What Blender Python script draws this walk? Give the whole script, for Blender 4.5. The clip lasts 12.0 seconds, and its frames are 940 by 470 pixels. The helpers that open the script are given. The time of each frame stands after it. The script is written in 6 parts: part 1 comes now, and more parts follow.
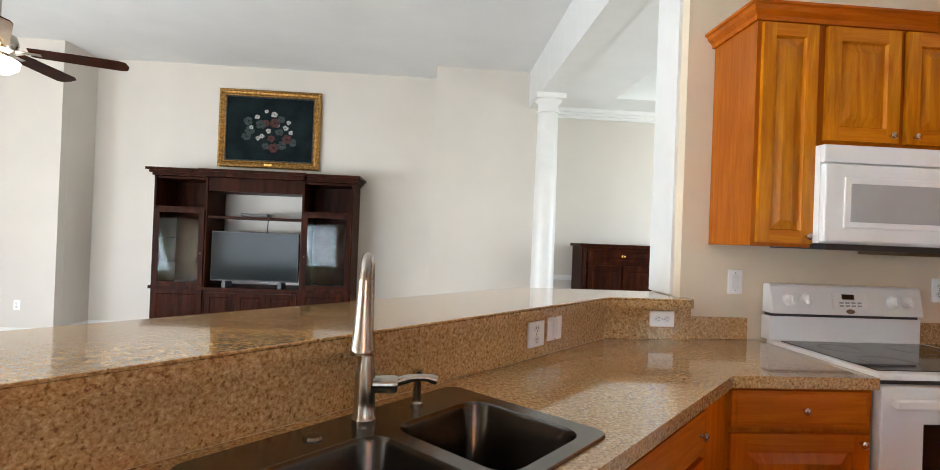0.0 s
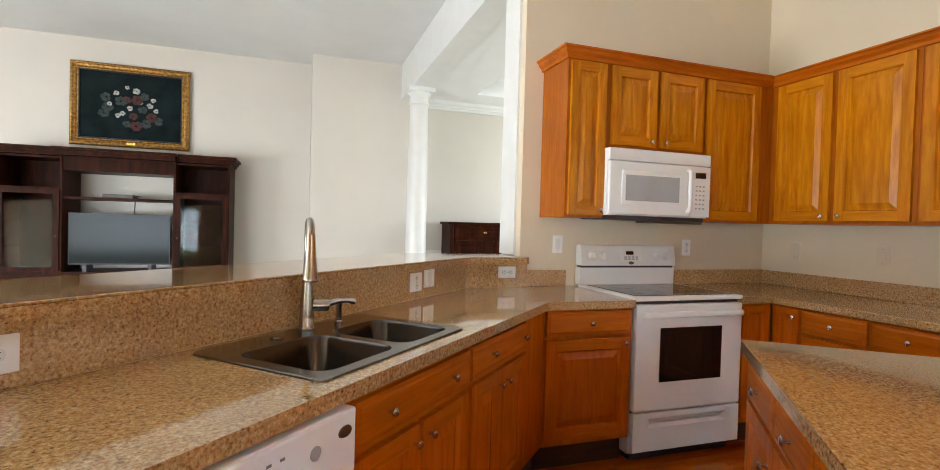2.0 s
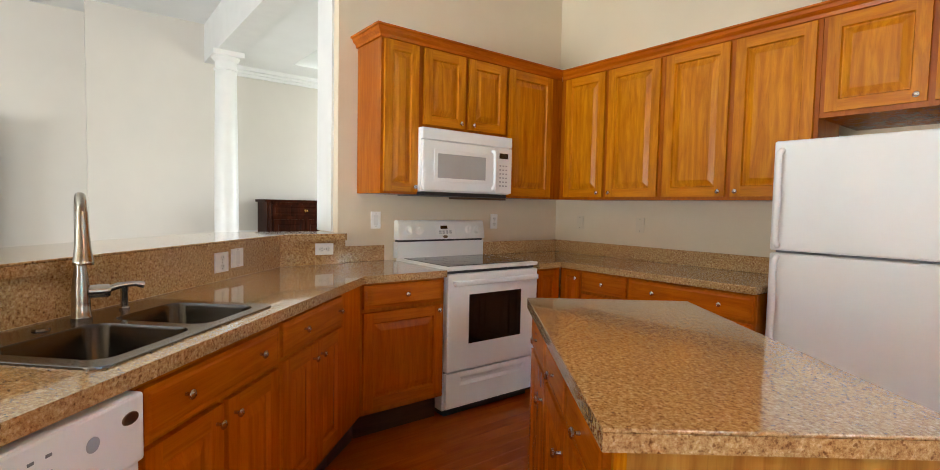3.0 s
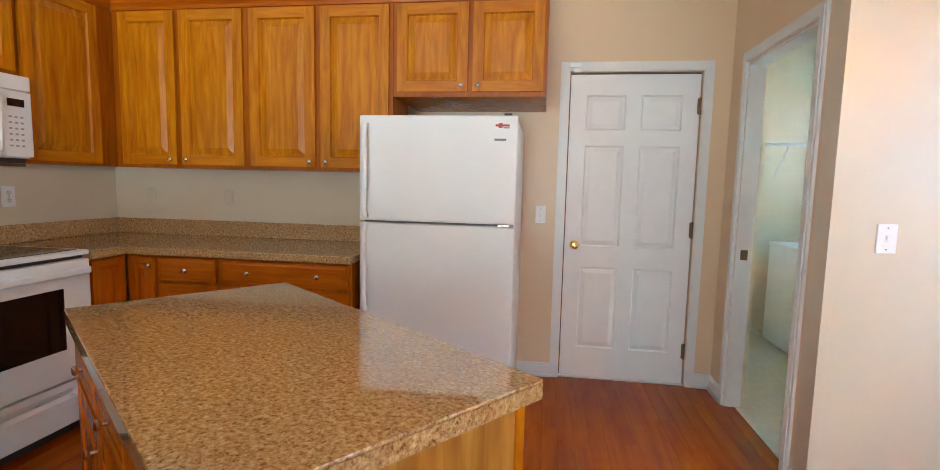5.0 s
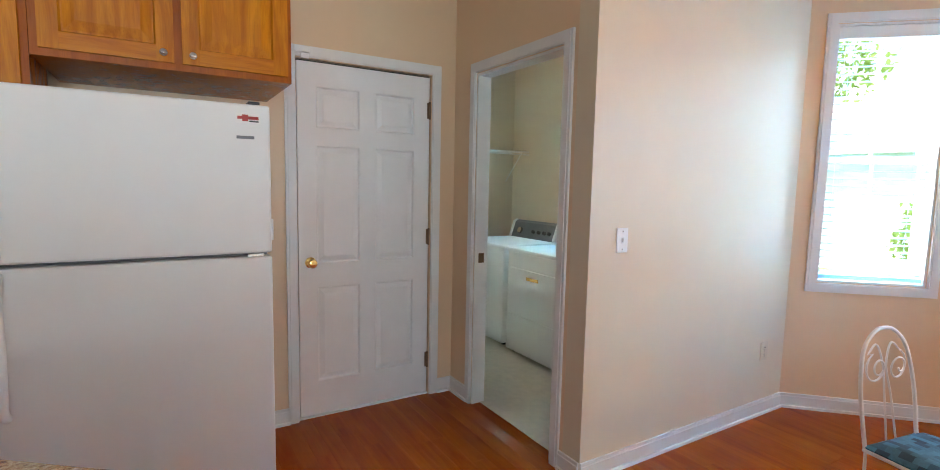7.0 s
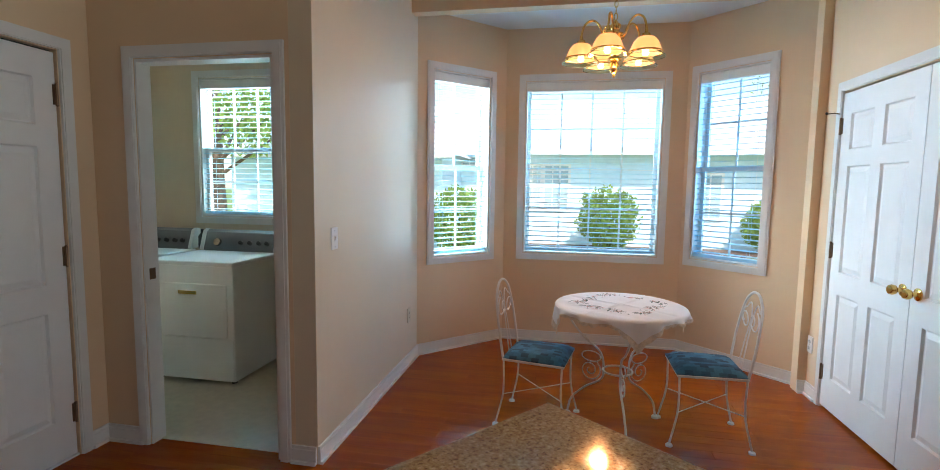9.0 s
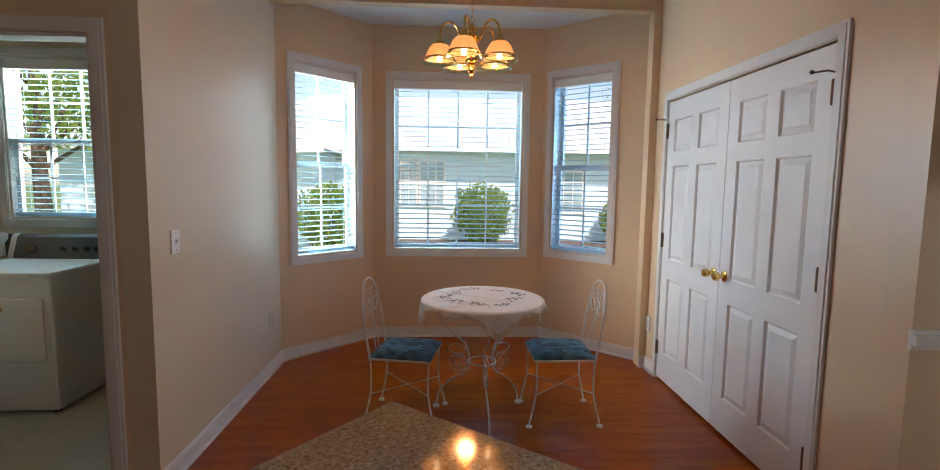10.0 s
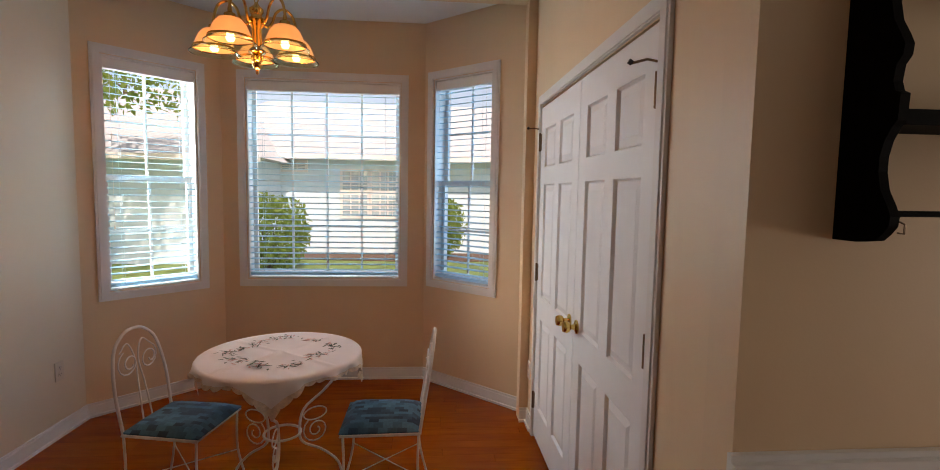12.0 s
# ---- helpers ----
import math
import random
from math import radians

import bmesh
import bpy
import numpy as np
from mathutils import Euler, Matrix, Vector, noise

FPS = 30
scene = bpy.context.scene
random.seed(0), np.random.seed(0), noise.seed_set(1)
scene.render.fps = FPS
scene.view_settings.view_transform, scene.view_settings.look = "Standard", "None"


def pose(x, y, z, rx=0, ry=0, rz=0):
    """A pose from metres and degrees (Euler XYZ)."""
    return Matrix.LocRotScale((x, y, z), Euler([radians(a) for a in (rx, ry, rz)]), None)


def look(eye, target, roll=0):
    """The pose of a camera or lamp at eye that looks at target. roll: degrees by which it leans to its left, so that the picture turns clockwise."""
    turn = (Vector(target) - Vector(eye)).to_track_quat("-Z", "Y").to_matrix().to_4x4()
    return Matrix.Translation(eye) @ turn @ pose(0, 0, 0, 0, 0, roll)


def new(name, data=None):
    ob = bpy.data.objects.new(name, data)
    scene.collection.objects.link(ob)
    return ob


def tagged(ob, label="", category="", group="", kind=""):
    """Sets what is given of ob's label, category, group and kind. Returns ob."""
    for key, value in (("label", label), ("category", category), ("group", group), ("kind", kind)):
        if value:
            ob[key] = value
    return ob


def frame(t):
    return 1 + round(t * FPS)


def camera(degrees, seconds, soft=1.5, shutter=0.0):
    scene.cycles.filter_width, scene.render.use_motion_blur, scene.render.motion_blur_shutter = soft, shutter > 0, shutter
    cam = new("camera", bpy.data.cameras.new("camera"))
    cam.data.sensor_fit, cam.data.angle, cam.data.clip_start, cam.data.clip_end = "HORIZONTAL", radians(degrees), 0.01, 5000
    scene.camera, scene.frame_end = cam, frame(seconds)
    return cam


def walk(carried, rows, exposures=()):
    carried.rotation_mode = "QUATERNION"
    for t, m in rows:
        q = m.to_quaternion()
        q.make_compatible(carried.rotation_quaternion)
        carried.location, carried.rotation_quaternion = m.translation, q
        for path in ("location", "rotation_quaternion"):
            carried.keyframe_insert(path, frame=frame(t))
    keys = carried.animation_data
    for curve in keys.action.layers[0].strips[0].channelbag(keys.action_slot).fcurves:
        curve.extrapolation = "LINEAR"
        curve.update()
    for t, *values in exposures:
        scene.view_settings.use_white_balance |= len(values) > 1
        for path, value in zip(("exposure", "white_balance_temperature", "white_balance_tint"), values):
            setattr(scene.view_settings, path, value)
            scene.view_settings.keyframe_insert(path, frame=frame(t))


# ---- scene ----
cam = camera(85.7, 12.0, 0.9)
PATH = [
    (0, (0.192, 0.092, 1.353), (0.334, 2.087, 1.363), 2.2),
    (0.5, (0.108, -0.119, 1.356), (0.349, 1.867, 1.364), 2.2),
    (1, (0.044, -0.343, 1.33), (0.37, 1.63, 1.332), 1.8),
    (1.5, (0.018, -0.485, 1.319), (0.476, 1.461, 1.298), 1.7),
    (2, (0.014, -0.56, 1.303), (0.656, 1.334, 1.262), 1.6),
    (2.5, (0.021, -0.636, 1.291), (0.92, 1.149, 1.221), 1.4),
    (3, (0.041, -0.673, 1.293), (1.267, 0.904, 1.182), 1.2),
    (3.5, (0.058, -0.684, 1.289), (1.571, 0.615, 1.143), 1.3),
    (3.7, (0.06, -0.7, 1.296), (1.651, 0.5, 1.139), 1.4),
    (5.3, (0.33, -0.497, 1.314), (2.319, -0.435, 1.114), 1.2),
    (5.5, (0.374, -0.46, 1.31), (2.363, -0.54, 1.115), 1.1),
    (6, (0.465, -0.328, 1.342), (2.41, -0.748, 1.138), 1.3),
    (6.5, (0.662, -0.181, 1.374), (2.494, -0.957, 1.17), 1.4),
    (6.7, (0.733, -0.139, 1.377), (2.525, -1.016, 1.175), 1.3),
    (7.5, (0.925, 0.17, 1.388), (2.390, -1.180, 1.188), 1.3),
    (8.3, (1.172, 0.433, 1.388), (2.115, -1.328, 1.202), 1.3),
    (8.5, (1.196, 0.479, 1.392), (2.019, -1.338, 1.209), 1.0),
    (8.6, (1.257, 0.525, 1.388), (1.943, -1.345, 1.204), 1.3),
    (9, (1.257, 0.602, 1.415), (1.626, -1.355, 1.226), 0.8),
    (9.5, (1.229, 0.632, 1.41), (1.305, -1.357, 1.214), 0.9),
    (10, (1.162, 0.602, 1.428), (1.063, -1.385, 1.229), 0.8),
    (10.5, (0.996, 0.508, 1.441), (0.859, -1.477, 1.245), 1.0),
    (11, (0.743, 0.37, 1.471), (0.594, -1.615, 1.278), 0.8),
    (11.5, (0.514, 0.195, 1.501), (0.358, -1.791, 1.32), 0.9),
    (12, (0.235, 0.008, 1.515), (0.071, -1.978, 1.351), 1.0),
]
walk(cam, [(t, look(eye, target, roll)) for t, eye, target, roll in PATH],
     [(0, 2.4, 6500, 13), (2.0, 2.45, 6700, 12), (3.5, 2.45, 6800, 11), (5.5, 2.25, 6400, 11), (6.7, 1.95, 6300, 11), (8.5, 1.55, 6500, 10),
      (9.0, 1.1, 6500, 10), (9.5, 0.78, 6700, 13), (10.0, 0.5, 7300, 19), (10.5, 0.5, 7800, 22), (12.0, 0.27, 8600, 27)])

# ---- world, sun and daylight ----
world = bpy.data.worlds.new("sky")
scene.world = world
world.use_nodes = True
_n = world.node_tree.nodes
_sky = _n.new("ShaderNodeTexSky")
_sky.sky_type = "NISHITA"
_sky.sun_disc = False
_sky.sun_elevation, _sky.sun_rotation = radians(52), radians(-25)
world.node_tree.links.new(_sky.outputs[0], _n["Background"].inputs[0])
_n["Background"].inputs[1].default_value = 0.15

sun = new("sun", bpy.data.lights.new("sun", "SUN"))
sun.data.energy, sun.data.angle, sun.data.color = 4.2, radians(0.5), (1.0, 0.97, 0.93)
sun.matrix_world = look((-4, 9, 13), (0, 0, 0))


def window_light(name, eye, target, w, h, energy, color=(0.86, 0.94, 1.0)):
    """Daylight in a window opening."""
    lamp = new(name, bpy.data.lights.new(name, "AREA"))
    lamp.data.shape, lamp.data.size, lamp.data.size_y = "RECTANGLE", w, h
    lamp.data.energy, lamp.data.color = energy, color
    lamp.matrix_world = look(eye, target)
    return lamp


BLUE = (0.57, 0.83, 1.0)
window_light("bay_daylight", (1.05, -4.85, 3.15), (1.05, -2.2, 0.4), 1.7, 1.0, 76, BLUE)
window_light("bay_daylight", (3.5, -4.35, 1.7), (-0.44, -2.1, 1.2), 1.0, 1.4, 96, BLUE)
window_light("bay_daylight", (-1.5, -4.35, 1.7), (2.45, -2.2, 1.2), 1.0, 1.4, 24, (0.20, 0.57, 1.0))
window_light("laundry_daylight", (4.0, -4.0, 3.0), (4.0, -2.2, 0.5), 0.9, 0.7, 290, (1.0, 0.98, 0.92))
window_light("living_daylight", (-3.9, -1.25, 0.95), (-2.9, 4.0, 2.3), 3.0, 1.1, 40, (0.78, 0.89, 1.0))
window_light("living_daylight", (-6.6, 0.75, 0.72), (0.0, 0.75, 2.6), 2.8, 1.0, 64, (0.80, 0.90, 1.0))
# Added fill lamp for the dining side; its window is unseen and assumed.
window_light("dining_fill_light", (4.9, 4.6, 1.7), (1, 4.6, 1.4), 1.6, 1.6, 15)


# ---- materials ----
def _nodes(name):
    m = bpy.data.materials.new(name)
    m.use_nodes = True
    t = m.node_tree
    return m, t, t.nodes["Principled BSDF"]


def _noise(t, scale, stretch=(1, 1, 1), detail=4.0, rough=0.55, vary=False):
    co = t.nodes.new("ShaderNodeTexCoord")
    mp = t.nodes.new("ShaderNodeMapping")
    mp.inputs["Scale"].default_value = stretch
    t.links.new(co.outputs["Object"], mp.inputs["Vector"])
    if vary:
        info = t.nodes.new("ShaderNodeObjectInfo")
        mul = t.nodes.new("ShaderNodeMath")
        mul.operation, mul.inputs[1].default_value = "MULTIPLY", 37.0
        t.links.new(info.outputs["Random"], mul.inputs[0])
        t.links.new(mul.outputs[0], mp.inputs["Location"])
    nz = t.nodes.new("ShaderNodeTexNoise")
    nz.inputs["Scale"].default_value, nz.inputs["Detail"].default_value = scale, detail
    nz.inputs["Roughness"].default_value = rough
    nz.inputs["Distortion"].default_value = 0.9 if vary else 0.0
    t.links.new(mp.outputs[0], nz.inputs["Vector"])
    return nz.outputs["Fac"], mp


def _ramp(t, fac, stops):
    r = t.nodes.new("ShaderNodeValToRGB")
    e = r.color_ramp.elements
    while len(e) < len(stops):
        e.new(0.5)
    for k, (p, c) in zip(e, stops):
        k.position, k.color = p, (*c, 1)
    t.links.new(fac, r.inputs[0])
    return r.outputs[0]


def _bump(t, p, fac, strength, distance=0.002):
    b = t.nodes.new("ShaderNodeBump")
    b.inputs["Strength"].default_value, b.inputs["Distance"].default_value = strength, distance
    t.links.new(fac, b.inputs["Height"])
    t.links.new(b.outputs[0], p.inputs["Normal"])


def _mix(t, kind, fac, a, b):
    m = t.nodes.new("ShaderNodeMix")
    m.data_type, m.blend_type = "RGBA", kind
    if isinstance(fac, float):
        m.inputs[0].default_value = fac
    else:
        t.links.new(fac, m.inputs[0])
    t.links.new(a, m.inputs[6])
    t.links.new(b, m.inputs[7])
    return m.outputs[2]


def surface(name, color, rough, metal=0.0, vary=0.06, scale=6.0, grain=180.0, bump=0.05, coat=0.0):
    """A plain painted, metal or plastic surface with soft stains and a fine grain."""
    m, t, p = _nodes(name)
    f, _ = _noise(t, scale)
    lo = tuple(max(0.0, c * (1 - vary)) for c in color)
    hi = tuple(min(1.0, c * (1 + vary)) for c in color)
    t.links.new(_ramp(t, f, [(0.3, lo), (0.7, hi)]), p.inputs["Base Color"])
    p.inputs["Roughness"].default_value, p.inputs["Metallic"].default_value = rough, metal
    p.inputs["Coat Weight"].default_value = coat
    if bump:
        g, _ = _noise(t, grain, detail=2.0)
        _bump(t, p, g, bump)
    return m


def wood(name, dark, mid, light, rough, along="z", size=1.0, coat=0.0, vary=True, spec=0.2, short=0.09, figure=0.0):
    """Grained wood; along: the axis of the grain."""
    m, t, p = _nodes(name)
    s = {"x": (short, 1, 1), "y": (1, short, 1), "z": (1, 1, short)}[along]
    f, _ = _noise(t, 16 * size, s, 6.0, 0.62, vary)
    pores, _ = _noise(t, 120 * size, tuple(0.5 * c if c < 1 else c for c in s), 3.0, 0.6, vary)
    blotch, _ = _noise(t, 3.0, (1, 1, 0.6), 2.0, 0.5, vary)
    base = _ramp(t, f, [(0.33, dark), (0.5, mid), (0.68, light)])
    if figure:
        wv = t.nodes.new("ShaderNodeTexWave")
        wv.wave_type, wv.bands_direction = "BANDS", "X"
        wv.inputs["Scale"].default_value, wv.inputs["Distortion"].default_value = 6.0, 14.0
        wv.inputs["Detail"].default_value, wv.inputs["Detail Scale"].default_value = 3.0, 1.4
        mp = _noise(t, 1.0, {"x": (0.16, 1, 1), "y": (1, 0.16, 1), "z": (1, 1, 0.16)}[along], vary=True)[1]
        t.links.new(mp.outputs[0], wv.inputs["Vector"])
        rings = _ramp(t, wv.outputs["Fac"], [(0.0, (0.72, 0.62, 0.5)), (0.45, (1, 1, 1)), (1.0, (1.12, 1.14, 1.15))])
        base = _mix(t, "MULTIPLY", figure, base, rings)
    fine = _ramp(t, pores, [(0.32, (0.70, 0.60, 0.50)), (0.48, (1, 1, 1))])
    soft = _ramp(t, blotch, [(0.3, (0.82, 0.8, 0.78)), (0.7, (1.0, 1.0, 1.0))])
    c = _mix(t, "MULTIPLY", 0.4, base, fine)
    t.links.new(_mix(t, "MULTIPLY", 0.8, c, soft), p.inputs["Base Color"])
    p.inputs["Roughness"].default_value, p.inputs["Coat Weight"].default_value = rough, coat
    p.inputs["Coat Roughness"].default_value = 0.18
    p.inputs["Specular IOR Level"].default_value = spec
    _bump(t, p, pores, 0.12, 0.001)
    return m


def speckled(name, rough):
    """Speckled stone-look laminate in tan, rose and brown."""
    m, t, p = _nodes(name)
    a, _ = _noise(t, 108, detail=5.0, rough=0.72)
    b, _ = _noise(t, 60, detail=3.0)
    big, _ = _noise(t, 2.5, detail=2.0)
    c1 = _ramp(t, a, [(0.30, (0.17, 0.08, 0.036)), (0.43, (0.42, 0.235, 0.095)), (0.55, (0.57, 0.37, 0.165)), (0.70, (0.75, 0.58, 0.37))])
    c2 = _ramp(t, b, [(0.38, (0.86, 0.79, 0.73)), (0.62, (1.0, 0.98, 0.95))])
    c3 = _ramp(t, big, [(0.3, (0.92, 0.9, 0.9)), (0.7, (1, 1, 1))])
    fleck, _ = _noise(t, 105, detail=1.5)
    c4 = _ramp(t, fleck, [(0.30, (0.40, 0.29, 0.23)), (0.40, (1, 1, 1)), (0.66, (1, 1, 1)), (0.74, (1.25, 1.27, 1.28))])
    c5 = _mix(t, "MULTIPLY", 1.0, _mix(t, "MULTIPLY", 0.8, c1, c2), c3)
    t.links.new(_mix(t, "MULTIPLY", 0.85, c5, c4), p.inputs["Base Color"])
    p.inputs["Roughness"].default_value = rough
    p.inputs["Coat Weight"].default_value, p.inputs["Coat Roughness"].default_value = 0.65, 0.04
    return m


def let_light_through(m, share, color):
    """Makes a thin sheet glow softly with the light that falls on its other side."""
    t = m.node_tree
    out, p = t.nodes["Material Output"], t.nodes["Principled BSDF"]
    tr, mx = t.nodes.new("ShaderNodeBsdfTranslucent"), t.nodes.new("ShaderNodeMixShader")
    tr.inputs["Color"].default_value, mx.inputs[0].default_value = (*color, 1), share
    t.links.new(p.outputs[0], mx.inputs[1])
    t.links.new(tr.outputs[0], mx.inputs[2])
    t.links.new(mx.outputs[0], out.inputs["Surface"])
    return m


def glassy(name, color=(1, 1, 1), rough=0.0, ior=1.45):
    m, t, p = _nodes(name)
    p.inputs["Base Color"].default_value = (*color, 1)
    p.inputs["Transmission Weight"].default_value, p.inputs["Roughness"].default_value = 1.0, rough
    p.inputs["IOR"].default_value = ior
    return m


def glowing(name, color, strength):
    m, t, p = _nodes(name)
    p.inputs["Base Color"].default_value = (*color, 1)
    p.inputs["Emission Color"].default_value = (*color, 1)
    p.inputs["Emission Strength"].default_value = strength
    return m


# One wall paint in two tints: cool daylight, then warm lamplight, put into colour.
PAINT_DAYLIT = surface("daylit_wall_paint", (0.71, 0.60, 0.45), 0.34, vary=0.03, scale=1.5, grain=130, bump=0.12)
PAINT = surface("warm_lit_wall_paint", (0.74, 0.55, 0.36), 0.34, vary=0.03, scale=1.5, grain=130, bump=0.12)
PAINTL = surface("living_room_paint", (0.61, 0.565, 0.51), 0.5, vary=0.03, scale=1.5, grain=130, bump=0.12)
CEIL = surface("ceiling_paint", (0.78, 0.78, 0.77), 0.8, vary=0.03, scale=2.0, grain=90, bump=0.15)
TRIM = surface("trim_paint", (0.75, 0.745, 0.73), 0.32, vary=0.03, bump=0.03)
DOORW = surface("door_paint", (0.80, 0.80, 0.80), 0.38, vary=0.025, bump=0.05)
OAK = wood("honey_oak", (0.45, 0.135, 0.002), (0.56, 0.188, 0.004), (0.66, 0.25, 0.007), 0.27, size=1.5, spec=0.3, short=0.10, figure=0.3)
OAKR = wood("honey_oak_rail", (0.47, 0.135, 0.002), (0.57, 0.185, 0.004), (0.65, 0.235, 0.006), 0.27, along="x", size=1.5, spec=0.3)
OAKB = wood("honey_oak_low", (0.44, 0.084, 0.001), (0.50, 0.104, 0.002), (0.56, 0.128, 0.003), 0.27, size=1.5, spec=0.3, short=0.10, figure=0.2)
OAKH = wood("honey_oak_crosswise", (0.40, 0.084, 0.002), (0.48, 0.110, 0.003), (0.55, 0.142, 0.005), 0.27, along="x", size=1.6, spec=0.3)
OAKF = wood("oak_face_frame", (0.33, 0.075, 0.002), (0.40, 0.100, 0.003), (0.46, 0.125, 0.005), 0.27, size=1.6, spec=0.3)
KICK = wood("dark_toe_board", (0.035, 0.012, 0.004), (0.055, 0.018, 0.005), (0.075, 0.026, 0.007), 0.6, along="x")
OAKSIDE = wood("oak_veneer", (0.36, 0.14, 0.02), (0.46, 0.21, 0.035), (0.55, 0.29, 0.06), 0.42, figure=0.6)
STONE = speckled("speckled_laminate", 0.1)
PLANK = wood("red_oak_plank", (0.30, 0.052, 0.002), (0.37, 0.073, 0.003), (0.43, 0.095, 0.004), 0.14, along="x", size=0.8, spec=0.16)
SEAM = surface("plank_joint", (0.09, 0.02, 0.004), 0.6)
CARPET = surface("carpet", (0.42, 0.36, 0.30), 0.95, vary=0.12, scale=14, grain=260, bump=0.6)
VINYL = surface("vinyl_sheet", (0.66, 0.60, 0.50), 0.4, vary=0.07, scale=18, grain=120, bump=0.05)
WHITE = surface("white_enamel", (0.82, 0.82, 0.81), 0.48, vary=0.02, scale=3, grain=400, bump=0.06)
CREAM = surface("cream_plastic", (0.66, 0.57, 0.44), 0.4, vary=0.02, bump=0.02)
PLASTIC = surface("white_plastic", (0.86, 0.85, 0.83), 0.35, vary=0.02, bump=0.02)
GREYW = surface("grey_glass_window", (0.42, 0.43, 0.43), 0.15, vary=0.04, bump=0.0)
BLACK = surface("black_glass", (0.012, 0.011, 0.011), 0.06, vary=0.1, bump=0.0)
DARK = surface("dark_plastic", (0.025, 0.025, 0.028), 0.4, vary=0.1)
SLATE = surface("grey_console", (0.16, 0.17, 0.18), 0.35, vary=0.06)
STEEL = surface("brushed_steel", (0.19, 0.175, 0.16), 0.2, metal=1.0, vary=0.08, scale=12, grain=300, bump=0.04)
NICKEL = surface("brushed_nickel", (0.42, 0.38, 0.33), 0.2, metal=1.0, vary=0.05, bump=0.02)
KNOB = surface("satin_nickel", (0.62, 0.58, 0.52), 0.22, metal=1.0, vary=0.05, bump=0.02)
# The rim's steel again, with the bowls' dark reflections put into its colour.
BOWL = surface("shaded_bowl_steel", (0.085, 0.08, 0.075), 0.22, metal=1.0, vary=0.1, scale=12, grain=300, bump=0.05)
BRASS = surface("polished_brass", (0.78, 0.52, 0.16), 0.14, metal=1.0, vary=0.06, bump=0.02)
BRONZE = surface("aged_hinge_metal", (0.20, 0.13, 0.08), 0.4, metal=0.9, vary=0.15)
MAHOG = wood("dark_mahogany", (0.014, 0.0035, 0.0015), (0.03, 0.007, 0.0025), (0.055, 0.012, 0.004), 0.38, spec=0.05)
BLACKWOOD = wood("black_stained_wood", (0.002, 0.0016, 0.0013), (0.0035, 0.0026, 0.002), (0.006, 0.0042, 0.003), 0.6, spec=0.04)
IRON = surface("white_painted_iron", (0.76, 0.73, 0.69), 0.35, vary=0.06, scale=30)
# White slats; the blue of the daylight behind is put into their colour.
SLAT = let_light_through(surface("blind_slat_sky_tint", (0.52, 0.74, 0.84), 0.4, vary=0.02), 0.4, (0.50, 0.82, 0.95))
PANE = glassy("window_glass", ior=1.02)
CLEAR = glassy("cabinet_glass", (0.75, 0.8, 0.8), ior=1.2)
SCREEN = surface("screen_glass", (0.005, 0.009, 0.011), 0.12, vary=0.1, bump=0.0)
SCREEN.node_tree.nodes["Principled BSDF"].inputs["Specular IOR Level"].default_value = 0.09
GOLD = surface("gilded_frame", (0.30, 0.16, 0.045), 0.36, metal=0.9, vary=0.6, scale=40, grain=90, bump=0.5)
INK = surface("dark_print", (0.03, 0.03, 0.03), 0.5)
RED = surface("red_print", (0.45, 0.04, 0.03), 0.5)


# ---- mesh helpers ----
def add_box(bm, x0, y0, z0, x1, y1, z1, m=None):
    r = bmesh.ops.create_cube(bm, size=1.0)["verts"]
    t = Matrix.Translation(((x0 + x1) / 2, (y0 + y1) / 2, (z0 + z1) / 2)) @ Matrix.Diagonal((abs(x1 - x0), abs(y1 - y0), abs(z1 - z0), 1))
    bmesh.ops.transform(bm, matrix=(m @ t) if m else t, verts=r)
    return r


def box(x0, y0, z0, x1, y1, z1, bevel=0.0, seg=2):
    bm = bmesh.new()
    add_box(bm, x0, y0, z0, x1, y1, z1)
    if bevel:
        bmesh.ops.bevel(bm, geom=bm.edges[:], offset=bevel, segments=seg, affect="EDGES", profile=0.6)
    return bm


def add_lathe(bm, profile, m=None, seg=20):
    """Turns (radius, height) pairs round z."""
    rings = []
    for r, z in profile:
        if r < 1e-5:
            rings.append([bm.verts.new((0, 0, z))])
        else:
            rings.append([bm.verts.new((r * math.cos(2 * math.pi * k / seg), r * math.sin(2 * math.pi * k / seg), z)) for k in range(seg)])
    for a, b in zip(rings, rings[1:]):
        for k in range(seg):
            j = (k + 1) % seg
            q = [a[k % len(a)], a[j % len(a)], b[j % len(b)], b[k % len(b)]]
            q = list(dict.fromkeys(q))
            if len(q) > 2:
                bm.faces.new(q)
    vs = [v for ring in rings for v in ring]
    if m:
        bmesh.ops.transform(bm, matrix=m, verts=vs)
    return vs


def lathe(profile, seg=20, m=None):
    bm = bmesh.new()
    add_lathe(bm, profile, m, seg)
    return bm


